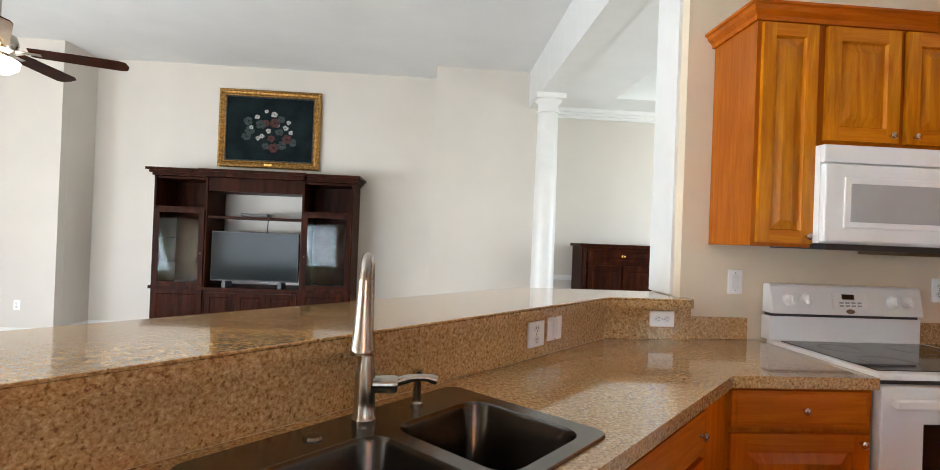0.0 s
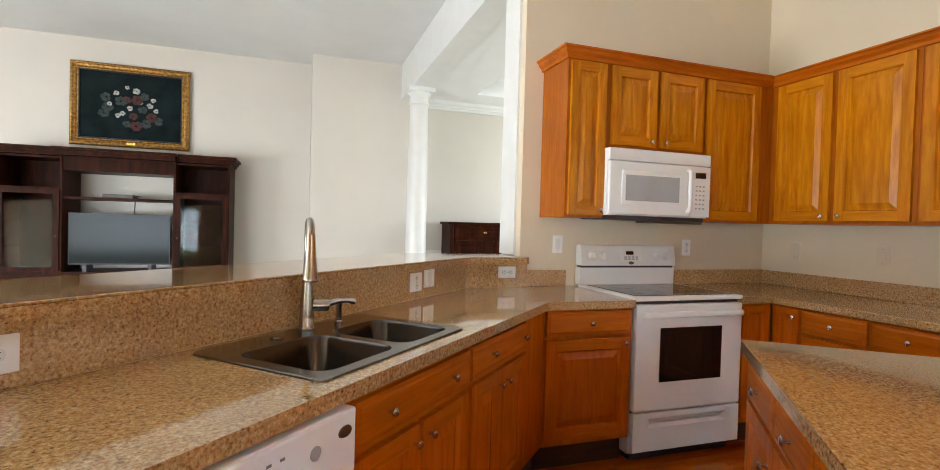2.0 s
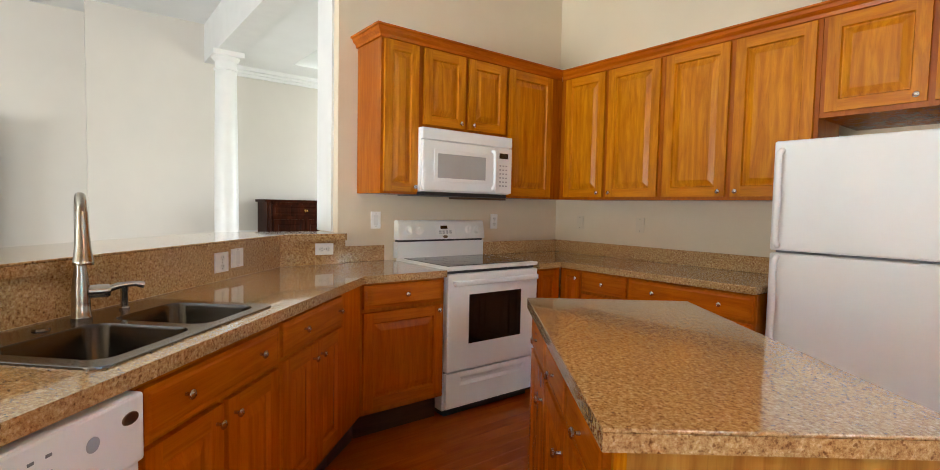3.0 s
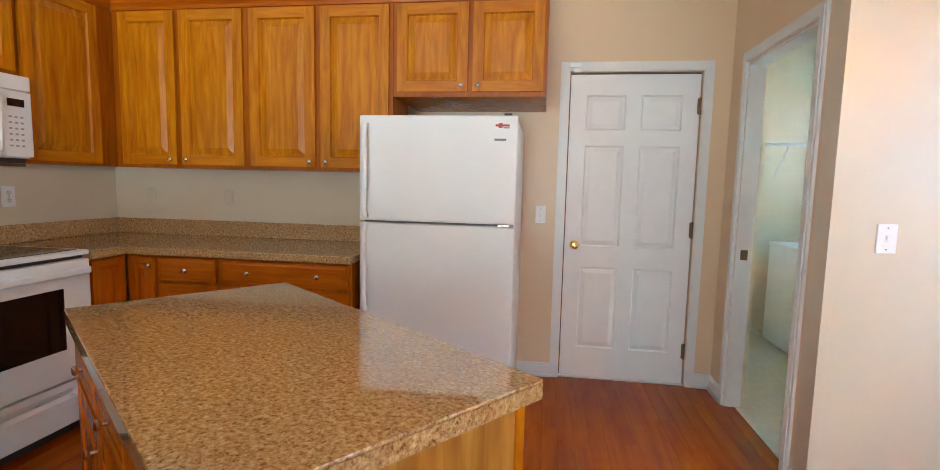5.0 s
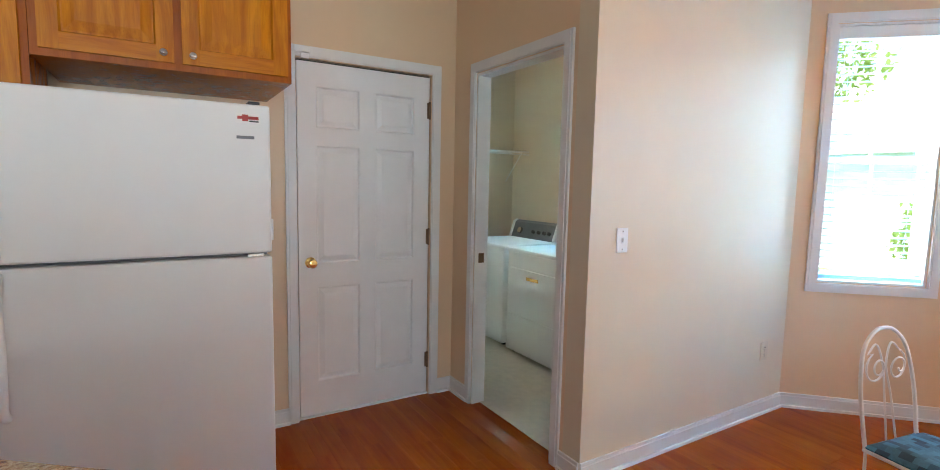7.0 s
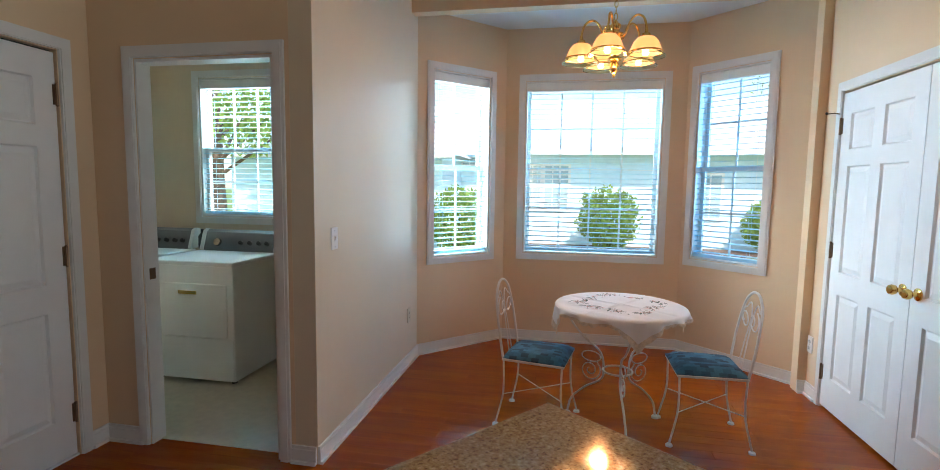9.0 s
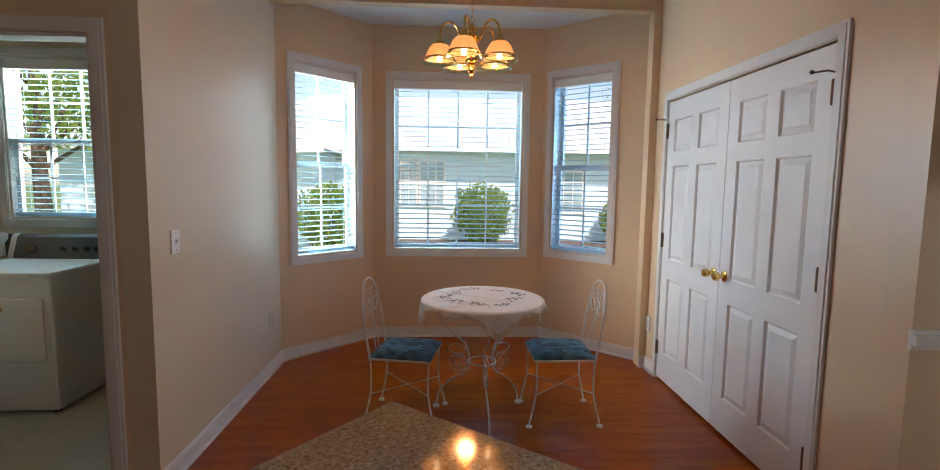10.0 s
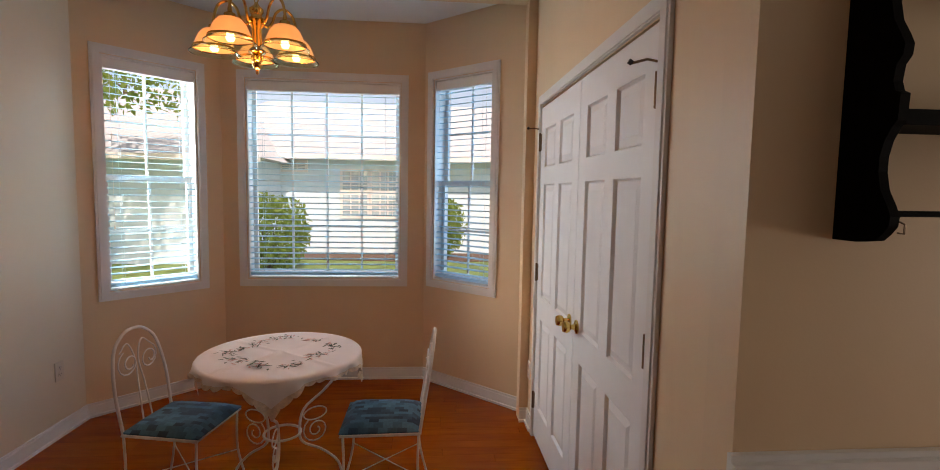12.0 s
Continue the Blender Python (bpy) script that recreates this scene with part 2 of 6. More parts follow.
def add_tube(bm, pts, r, seg=8, closed=False):
    """A round bar along a line of points; r: one radius or one for each point."""
    pts = [Vector(p) for p in pts]
    n = len(pts)
    rad = r if isinstance(r, (list, tuple)) else [r] * n
    rings = []
    side = None
    for i, p in enumerate(pts):
        a = pts[(i - 1) % n] if (i or closed) else p
        b = pts[(i + 1) % n] if (i < n - 1 or closed) else p
        d = (b - a).normalized()
        if side is None:
            side = d.orthogonal().normalized()
        side = (side - d * side.dot(d))
        side = side.normalized() if side.length > 1e-6 else d.orthogonal().normalized()
        up = d.cross(side)
        rings.append([bm.verts.new(p + rad[i] * (side * math.cos(2 * math.pi * k / seg) + up * math.sin(2 * math.pi * k / seg))) for k in range(seg)])
    for i in range(n if closed else n - 1):
        a, b = rings[i], rings[(i + 1) % n]
        for k in range(seg):
            j = (k + 1) % seg
            bm.faces.new((a[k], a[j], b[j], b[k]))
    if not closed:
        bm.faces.new(rings[0][::-1])
        bm.faces.new(rings[-1])


def tube(pts, r, seg=8, closed=False):
    bm = bmesh.new()
    add_tube(bm, pts, r, seg, closed)
    return bm


def curve_points(ctrl, n=24):
    """A smooth line through the points given."""
    p = [Vector(c) for c in ctrl]
    p = [2 * p[0] - p[1]] + p + [2 * p[-1] - p[-2]]
    out = []
    spans = len(p) - 3
    for i in range(n + 1):
        u = i / n * spans
        k = min(int(u), spans - 1)
        t = u - k
        a, b, c, d = p[k:k + 4]
        out.append(0.5 * (2 * b + (c - a) * t + (2 * a - 5 * b + 4 * c - d) * t * t + (3 * b - a - 3 * c + d) * t ** 3))
    return out


def prism(points, z0, z1, bevel=0.0):
    """An upright slab over an outline."""
    bm = bmesh.new()
    lo = [bm.verts.new((x, y, z0)) for x, y in points]
    hi = [bm.verts.new((x, y, z1)) for x, y in points]
    bm.faces.new(lo[::-1])
    bm.faces.new(hi)
    n = len(points)
    for i in range(n):
        j = (i + 1) % n
        bm.faces.new((lo[i], lo[j], hi[j], hi[i]))
    bmesh.ops.recalc_face_normals(bm, faces=bm.faces[:])
    if bevel:
        bmesh.ops.bevel(bm, geom=bm.edges[:], offset=bevel, segments=3, affect="EDGES", profile=0.5)
    return bm


def part(name, bm, material, parent=None, label="", smooth=False):
    """Links a bmesh as one mesh object, under a thing or a part where one is given."""
    me = bpy.data.meshes.new(name)
    bmesh.ops.recalc_face_normals(bm, faces=bm.faces[:])
    bm.to_mesh(me)
    bm.free()
    if material:
        me.materials.append(material)
    if smooth:
        for f in me.polygons:
            f.use_smooth = True
        me.set_sharp_from_angle(angle=radians(40))
    ob = new(name, me)
    if parent:
        ob.parent = parent
    return tagged(ob, label)


def thing(name, m, label, category, group="", kind=""):
    ob = new(name)
    ob.empty_display_size = 0.1
    ob.matrix_world = m
    return tagged(ob, label, category, group, kind)


def setting(name, bm, material, smooth=False, label="", category=""):
    return tagged(part(name, bm, material, smooth=smooth), label, category, "", "structure")


def panel_slab(w, h, t, panels, d=0.007, edge=0.012, field=0.03, lift=0.75, rails=False):
    """A door or drawer front, 0..w by 0..h, its face at y = -t, with raised and fielded panels."""
    bm = bmesh.new()
    xs = sorted({0.0, w, *[v for p in panels for v in p[:2]]})
    zs = sorted({0.0, h, *[v for p in panels for v in p[2:]]})

    def quad(x0, x1, z0, z1, y):
        return [(x0, y, z0), (x1, y, z0), (x1, y, z1), (x0, y, z1)]

    def face(c):
        return bm.faces.new([bm.verts.new(v) for v in c])

    def inside(x, z):
        return any(a < x < b and c < z < e for a, b, c, e in panels)

    for x0, x1 in zip(xs, xs[1:]):
        for z0, z1 in zip(zs, zs[1:]):
            if not inside((x0 + x1) / 2, (z0 + z1) / 2):
                f = face(quad(x0, x1, z0, z1, -t))
                if rails and 0 < x0 and x1 < w:
                    f.material_index = 1
    for a, b, c, e in panels:
        rings = [quad(a, b, c, e, -t), quad(a + edge, b - edge, c + edge, e - edge, -t + d)]
        k = edge + 0.006
        rings.append(quad(a + k, b - k, c + k, e - k, -t + d))
        k += field
        rings.append(quad(a + k, b - k, c + k, e - k, -t + d * (1 - lift)))
        for p, q in zip(rings, rings[1:]):
            for i in range(4):
                j = (i + 1) % 4
                face([p[i], p[j], q[j], q[i]])
        face(rings[-1])
    face(quad(0, w, 0, h, 0))
    for c in (((0, -t, 0), (w, -t, 0), (w, 0, 0), (0, 0, 0)), ((0, -t, h), (w, -t, h), (w, 0, h), (0, 0, h)),
              ((0, -t, 0), (0, -t, h), (0, 0, h), (0, 0, 0)), ((w, -t, 0), (w, -t, h), (w, 0, h), (w, 0, 0))):
        face(c)
    bmesh.ops.remove_doubles(bm, verts=bm.verts[:], dist=1e-5)
    return bm


def along(p0, p1, z=0.0):
    """A pose at p0 whose x runs to p1."""
    return pose(p0[0], p0[1], z, 0, 0, math.degrees(math.atan2(p1[1] - p0[1], p1[0] - p0[0])))


def wall(name, p0, p1, z0, z1, thick, openings=(), material=None):
    """A wall from p0 to p1, the room on its right hand; openings: (from, to, sill, head)."""
    length = math.dist(p0, p1)
    bm = bmesh.new()
    s = 0.0
    for a, b, lo, hi in sorted(openings):
        if a > s:
            add_box(bm, s, 0, z0, a, thick, z1)
        if lo > z0:
            add_box(bm, a, 0, z0, b, thick, lo)
        if hi < z1:
            add_box(bm, a, 0, hi, b, thick, z1)
        s = b
    if s < length:
        add_box(bm, s, 0, z0, length, thick, z1)
    ob = setting(name, bm, material or PAINT)
    ob.matrix_world = along(p0, p1)
    return ob


def skirting(p0, p1, spans=None, name="baseboard"):
    """A baseboard with a moulded top along the foot of a wall, the room on its right hand."""
    length = math.dist(p0, p1)
    bm = bmesh.new()
    for a, b in spans or [(0, length)]:
        add_box(bm, a, -0.014, 0.0, b, -0.0005, 0.075)
        add_box(bm, a, -0.010, 0.075, b, -0.0005, 0.092)
        add_box(bm, a, -0.026, 0.0, b, -0.014, 0.016)
    ob = setting(name, bm, TRIM)
    ob.matrix_world = along(p0, p1)
    return ob


# ---- the rooms' plan ----
KY, KX, DX = 2.43, 3.42, 3.70          # range wall, cabinet wall, door wall
NX, CX = 2.455, -0.44                  # nook side walls
LY = -1.67                             # laundry door wall
TOP = 3.5
P0, P1, P2, P3 = (NX, -3.40), (1.82, -4.06), (0.27, -4.06), (CX, -3.38)
BAYTOP = 2.82

setting("floor_carpet", box(-6.6, -6.0, -0.12, 5.6, 7.3, -0.012), CARPET, label="beige carpet of the living room", category="floor")
wall("wall_range", (1.37, KY), (KX + 0.12, KY), 0, TOP, 0.31, material=PAINT_DAYLIT)
wall("wall_cabinets", (KX, KY), (KX, 0.45), 0, TOP, 0.40, material=PAINT_DAYLIT)
wall("wall_garage", (DX, 0.45), (DX, LY - 0.12), 0, TOP, 0.12, [(0.45 + 0.68, 0.45 + 1.50, -0.01, 2.045)])
wall("wall_laundry", (DX, LY), (NX + 0.1205, LY), 0, TOP, 0.09, [(DX - 3.43, DX - 2.66, -0.01, 2.035)])
wall("wall_nook_side", (NX, LY), P0, 0, TOP, 0.12, material=PAINT_DAYLIT)
wall("wall_closet", P3, (CX, -1.137), 0, TOP, 0.12, [(3.38 - 3.02, 3.38 - 1.455, -0.01, 2.04)])
wall("wall_rail", (CX, -1.018), (-6.4, -1.018), 0, TOP, 0.12, [(1.96, 4.96, 0.3, 1.65)])
wall("wall_living_left", (-6.4, -1.05), (-6.4, 6.4), 0, TOP, 0.12, [(0.3, 3.3, 0.1, 2.3)], PAINTL)
wall("wall_living_return", (-4.24, 6.522), (-4.24, 7.0), 0, TOP, 0.12, material=PAINTL)
wall("wall_living_step", (-6.4, 6.40), (-4.24, 6.40), 0, TOP, 0.12, material=PAINTL)
wall("wall_television", (-4.24, 7.0), (0.3, 7.0), 0, TOP, 0.12, material=PAINTL)
wall("wall_living_right", (0.15, 6.5), (5.2, 6.5), 0, TOP, 0.55, material=PAINTL)
# The opening is assumed, out of view, behind the dining fill lamp.
wall("wall_dining_right", (5.0, 6.5), (5.0, 2.6), 0, TOP, 0.12, [(1.0, 2.8, 0.9, 2.5)], PAINTL)
wall("wall_closet_back", (CX - 0.75, -3.5), (CX - 0.75, -1.05), 0, TOP, 0.12)
wall("wall_dining_south", (5.0, KY + 0.31), (KX + 0.42, KY + 0.31), 0, TOP, 0.12, material=PAINTL)
wall("wall_laundry_back", (5.4, -3.30), (NX + 0.12, -3.30), 0, TOP, 0.12, [(5.4 - 4.36, 5.4 - 3.60, 1.13, 2.30)], material=PAINT_DAYLIT)
wall("wall_laundry_right", (5.3, LY - 0.12), (5.3, -3.30), 0, TOP, 0.12, material=PAINT_DAYLIT)
wall("wall_laundry_front", (5.3, LY - 0.12), (DX, LY - 0.12), 0, TOP, 0.10, material=PAINT_DAYLIT)

# Unseen end wall, added to keep skylight out of the closet.
wall("wall_closet_end", (CX - 0.04, -3.62), (CX - 0.88, -3.62), 0, TOP, -0.12)

# bay
wall("wall_bay_left", P0, P1, 0, TOP, 0.16, [(0.15, 0.735, 0.82, 2.37)])
wall("wall_bay_middle", P1, P2, 0, TOP, 0.16, [(0.18, 1.36, 0.82, 2.36)])
wall("wall_bay_right", P2, P3, 0, TOP, 0.16, [(0.10, 0.665, 0.83, 2.38)])
setting("ceiling_bay", prism([(NX + 0.1, -3.34), (CX - 0.1, -3.34), (CX - 0.1, -3.5), (0.1, -4.3), (2.0, -4.3), (NX + 0.1, -3.6)], BAYTOP, BAYTOP + 0.1), CEIL)
setting("header_bay", box(CX, -3.335, 2.73, NX, -3.24, TOP), PAINT)
setting("post_bay", box(CX, -3.335, 0, CX + 0.058, -3.24, 2.7295), PAINT)
skirting((CX + 0.059, -3.24), (CX, -3.24))
setting("ceiling", box(-6.5, -3.6, TOP, 5.4, 7.2, TOP + 0.12), CEIL)

# dining opening: beam, round column, pilaster and the tray ceiling
setting("beam", box(1.34, KY + 0.308, 3.03, 1.58, 6.5, TOP - 0.002), TRIM)
setting("ceiling_dining", prism([(1.575, 2.75), (5.0, 2.75), (5.0, 6.5), (1.575, 6.5)], 3.44, 3.47), CEIL)
_bm = bmesh.new()
for a in ((1.575, 2.75, 5.0, 3.35), (1.575, 5.9, 5.0, 6.5), (1.575, 3.35, 2.25, 5.9), (4.4, 3.35, 5.0, 5.9)):
    add_box(_bm, a[0], a[1], 3.05, a[2], a[3], 3.44)
setting("ceiling_tray", _bm, CEIL)
_bm = bmesh.new()
for k, (d, z) in enumerate(((0.09, 3.0), (0.06, 2.965), (0.03, 2.93))):
    add_box(_bm, 1.575, 6.5 - d, z, 5.0, 6.499, z + 0.05)
setting("crown_moulding", _bm, TRIM)
_bm = bmesh.new()
add_box(_bm, 1.575, 6.472, 0.86, 5.0, 6.499, 0.92)
add_box(_bm, 1.575, 6.462, 0.885, 5.0, 6.472, 0.905)
setting("chair_rail", _bm, TRIM)
_col = thing("column", pose(1.46, 5.9, 0), "round white painted column under the beam", "column", kind="structure")
part("shaft", lathe([(0.135, 0.12), (0.132, 0.9), (0.128, 1.8), (0.115, 2.82)], 32), TRIM, _col, smooth=True)
part("base", lathe([(0, 0), (0.18, 0), (0.18, 0.05), (0.165, 0.06), (0.17, 0.09), (0.15, 0.12), (0, 0.12)], 32), TRIM, _col, smooth=True)
_bm = lathe([(0.115, 2.82), (0.13, 2.825), (0.13, 2.845), (0.116, 2.85), (0.116, 2.92), (0.14, 2.945), (0.155, 2.97), (0, 2.97)], 32)
add_box(_bm, -0.17, -0.17, 2.97, 0.17, 0.17, 3.029)
part("capital", _bm, TRIM, _col, smooth=True)
_bm = bmesh.new()
for d, z0, z1 in ((0.012, 2.89, 2.92), (0.03, 2.95, 2.99), (0.045, 2.99, 3.028)):
    add_box(_bm, 1.37 - d, KY + 0.02, z0, 1.371, KY + 0.31 + d, z1)
setting("pilaster_cap", _bm, TRIM)
setting("pilaster", box(1.354, KY + 0.07, 1.112, 1.3695, KY + 0.312, 3.03), TRIM)

# skirtings
skirting(P0, P1)
skirting(P1, P2)
skirting(P2, P3)
skirting((NX, LY - 0.0), P0)
skirting((CX, -3.38), (CX, -1.018), [(0, 0.30), (1.985, 2.362)])
skirting((DX, 0.45), (DX, LY), [(0.0, 1.075), (2.01, 2.12)])
skirting((DX, LY), (NX, LY), [(0.0, 0.235), (1.105, 1.24)])
skirting((CX, -1.018), (-6.4, -1.018), [(0, 1.9), (5.02, 5.96)])
skirting((-6.4, 6.40), (-4.24, 6.40))
skirting((-4.24, 6.40), (-4.24, 7.0))
skirting((-4.24, 7.0), (0.15, 7.0))
skirting((0.15, 6.5), (1.4, 6.5))
skirting((5.3, -3.30), (2.6, -3.30))
_bm = bmesh.new()
add_box(_bm, 0.0, -0.016, 0.885, 1.9, -0.0005, 0.955)
add_box(_bm, 0.0, -0.032, 0.905, 1.9, -0.016, 0.94)
_o = setting("chair_rail", _bm, TRIM)
_o.matrix_world = along((CX + 0.012, -1.018), (-6.4, -1.018))


def casing(name, m, w, h, width=0.062, sill=False, base=0.0):
    """A moulded frame round an opening 0..w by base..h, on a wall's room side."""
    bm = bmesh.new()
    for d, t0, t1 in ((0.0, 0.0005, 0.014), (0.014, 0.014, 0.019)):
        a = width - d
        add_box(bm, -a, -t1, base - (a if sill else 0), -0.004 - d * 0.4, -t0, h + a)
        add_box(bm, w + 0.004 + d * 0.4, -t1, base - (a if sill else 0), w + a, -t0, h + a)
        add_box(bm, -0.004 - d * 0.4, -t1, h + 0.004 + d * 0.4, w + 0.004 + d * 0.4, -t0, h + a)
        if sill:
            add_box(bm, -0.004 - d * 0.4, -t1, base - a, w + 0.004 + d * 0.4, -t0, base - 0.004 - d * 0.4)
    ob = setting(name, bm, TRIM)
    ob.matrix_world = m
    return ob


def window(name, m, w, z0, z1, depth, cols, rows, double, drop, label):
    """A window in a wall opening: casing, jambs, sashes with grilles, panes and a raised-slat blind."""
    win = thing(name, m, label, "window", kind="structure")
    h = z1 - z0
    for ob in (casing("window_casing", Matrix(), w, z1, 0.06, True, z0),):
        ob.parent = win
        ob.pop("kind")
    bm = bmesh.new()
    add_box(bm, 0, 0, z0, 0.012, depth - 0.002, z1)
    add_box(bm, w - 0.012, 0, z0, w, depth - 0.002, z1)
    add_box(bm, 0.012, 0, z1 - 0.012, w - 0.012, depth - 0.002, z1)
    add_box(bm, 0.012, 0, z0, w - 0.012, depth - 0.002, z0 + 0.012)
    part("jamb", bm, TRIM, win)
    mid = z0 + h * 0.49
    spans = [(z0 + 0.012, mid + 0.018, depth - 0.075), (mid - 0.018, z1 - 0.012, depth - 0.045)] if double else [(z0 + 0.012, z1 - 0.012, depth - 0.05)]
    for a, b, y in spans:
        bm = bmesh.new()
        f = 0.032
        add_box(bm, 0.012, y, a, 0.012 + f, y + 0.028, b)
        add_box(bm, w - 0.012 - f, y, a, w - 0.012, y + 0.028, b)
        add_box(bm, 0.012 + f, y, a, w - 0.012 - f, y + 0.028, a + f)
        add_box(bm, 0.012 + f, y, b - f, w - 0.012 - f, y + 0.028, b)
        s = part("sash", bm, TRIM, win)
        x0, x1, c, d = 0.012 + f, w - 0.012 - f, a + f, b - f
        n = rows // 2 if double else rows
        bm = bmesh.new()
        for k in range(1, cols):
            x = x0 + (x1 - x0) * k / cols
            add_box(bm, x - 0.008, y + 0.008, c, x + 0.008, y + 0.02, d)
        for k in range(1, n):
            z = c + (d - c) * k / n
            add_box(bm, x0, y + 0.0085, z - 0.008, x1, y + 0.0195, z + 0.008)
        part("grille", bm, TRIM, s)
        p = part("pane", box(x0, y + 0.012, c, x1, y + 0.016, d), PANE, s)
        p.visible_shadow = False
    # blind: head rail, slats, bottom rail and cords
    part("head_rail", box(0.014, 0.006, z1 - 0.085, w - 0.014, 0.062, z1 - 0.016, 0.004), PLASTIC, win, "white blind valance")
    lowest = z0 + 0.035
    n = int((z1 - 0.1 - lowest) / 0.043)
    me = None
    for k in range(n):
        z = lowest + 0.03 + k * (z1 - 0.11 - lowest - 0.03) / (n - 1)
        if me is None:
            bm = bmesh.new()
            rows_ = []
            for q in range(5):
                v = -0.023 + 0.046 * q / 4
                up = 0.003 * (1 - (v / 0.023) ** 2) + v * 0.10
                rows_.append([bm.verts.new((x, 0.034 + v, up + e)) for x, e in ((0.016, 0), (w - 0.016, 0), (w - 0.016, 0.002), (0.016, 0.002))])
            for p, q in zip(rows_, rows_[1:]):
                for i in range(4):
                    j = (i + 1) % 4
                    bm.faces.new((p[i], p[j], q[j], q[i]))
            bm.faces.new(rows_[0])
            bm.faces.new(rows_[-1][::-1])
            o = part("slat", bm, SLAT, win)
            me = o.data
        else:
            o = new("slat", me)
            o.parent = win
        o.location = (0, 0, z)
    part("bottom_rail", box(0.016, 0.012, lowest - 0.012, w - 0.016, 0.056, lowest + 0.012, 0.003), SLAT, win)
    bm = bmesh.new()
    for x in (0.12, w / 2, w - 0.12) if w > 0.9 else (0.1, w - 0.1):
        for y in (0.0105, 0.0575):
            add_tube(bm, [(x, y, lowest), (x, y, z1 - 0.09)], 0.0009, 4)
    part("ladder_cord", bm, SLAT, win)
    for x, l in ((0.05, 0.72 * h), (w - 0.06, 0.66 * h)):
        bm = bmesh.new()
        add_tube(bm, [(x, 0.004, z1 - 0.09), (x, 0.003, z1 - l)], 0.0011, 5)
        add_lathe(bm, [(0.001, 0.03), (0.005, 0.012), (0.007, 0), (0, 0)], pose(x, 0.003, z1 - l - 0.02), 8)
        part("pull_cord", bm, PLASTIC, win)
    return win


window("window_1", along(P0, P1) @ pose(0.15, 0, 0), 0.585, 0.82, 2.37, 0.16, 2, 4, True, 0, "white double-hung bay window with slatted blind")
window("window_2", along(P1, P2) @ pose(0.18, 0, 0), 1.18, 0.82, 2.36, 0.16, 4, 4, False, 0, "wide white picture window with slatted blind")
window("window_3", along(P2, P3) @ pose(0.10, 0, 0), 0.565, 0.83, 2.38, 0.16, 2, 4, True, 0, "white double-hung bay window with slatted blind")
window("window_4", along((5.4, -3.30), (NX, -3.30)) @ pose(5.4 - 4.36, 0, 0), 0.76, 1.13, 2.30, 0.12, 3, 4, True, 0, "laundry room window with slatted blind")


# ---- doors ----
def hinge(m, parent):
    bm = bmesh.new()
    add_box(bm, -0.015, -0.004, -0.048, 0.015, 0.003, 0.048)
    add_lathe(bm, [(0, -0.056), (0.007, -0.052), (0.007, 0.052), (0, 0.056)], pose(0, -0.006, 0), 8)
    o = part("hinge", bm, BRONZE, parent, "tarnished metal hinge")
    o.matrix_local = m
    return o


def knob_round(m, parent, material, r=0.027, name="door_knob", label="polished brass knob"):
    bm = lathe([(0, 0), (r * 1.15, 0), (r * 1.15, 0.005), (r * 0.45, 0.012), (r * 0.42, 0.028), (r * 0.85, 0.036), (r, 0.05), (r * 0.8, 0.064), (0, 0.068)], 18)
    o = part(name, bm, material, parent, label, smooth=True)
    o.matrix_local = m @ pose(0, 0, 0, 90)
    return o


def six_panels(w, h):
    st, mid = 0.105 * w / 0.81, 0.10 * w / 0.81
    xa, xb, xc, xd = st, (w - mid) / 2, (w + mid) / 2, w - st
    rows = ((0.10 * h, 0.375 * h), (0.445 * h, 0.775 * h), (0.825 * h, 0.935 * h))
    return [(a, b, c, d) for a, b in ((xa, xb), (xc, xd)) for c, d in rows]


def door_leaf(name, m, w, h, label, knob_x, hinge_x, t=0.036, knob_mat=BRASS, knob_z=0.905):
    d = thing(name, m, label, "door", kind="structure")
    part("leaf", panel_slab(w, h, t, six_panels(w, h), 0.013, 0.007, 0.026, 0.75), DOORW, d)
    if knob_x is not None:
        knob_round(pose(knob_x, -t, knob_z), d, knob_mat)
    for z in (0.22, h / 2 + 0.02, h - 0.2):
        hinge(pose(hinge_x, -t - 0.002, z), d)
    return d


_g = along((DX, 0.45), (DX, LY))
door_leaf("door_1", _g @ pose(1.137, 0.048, 0.014), 0.806, 2.018, "closed white six-panel door to the garage", 0.065, 0.806)
casing("door_casing", _g @ pose(1.13, 0, 0), 0.82, 2.045)
# Door stops in dark plastic, to give a dark gap line round the leaf.
_bm = bmesh.new()
add_box(_bm, 1.1305, 0.040, 0.011, 1.145, 0.118, 2.036)
add_box(_bm, 1.935, 0.040, 0.011, 1.9495, 0.118, 2.036)
add_box(_bm, 1.1305, 0.040, 2.0365, 1.9495, 0.118, 2.0445)
_o = setting("dark_door_stop", _bm, DARK)
_o.matrix_world = _g
_o = setting("threshold", box(1.131, 0.004, -0.006, 1.949, 0.119, 0.010, 0.002), TRIM)
_o.matrix_world = _g
_s = thing("door_sensor", _g @ pose(1.15, -0.020, 2.068), "small white door contact sensor on the casing", "sensor")
part("body", box(-0.03, -0.014, 0, 0.05, 0, 0.032, 0.004), PLASTIC, _s)
part("magnet", box(0.0, -0.012, -0.03, 0.045, 0, -0.004, 0.003), PLASTIC, _s)

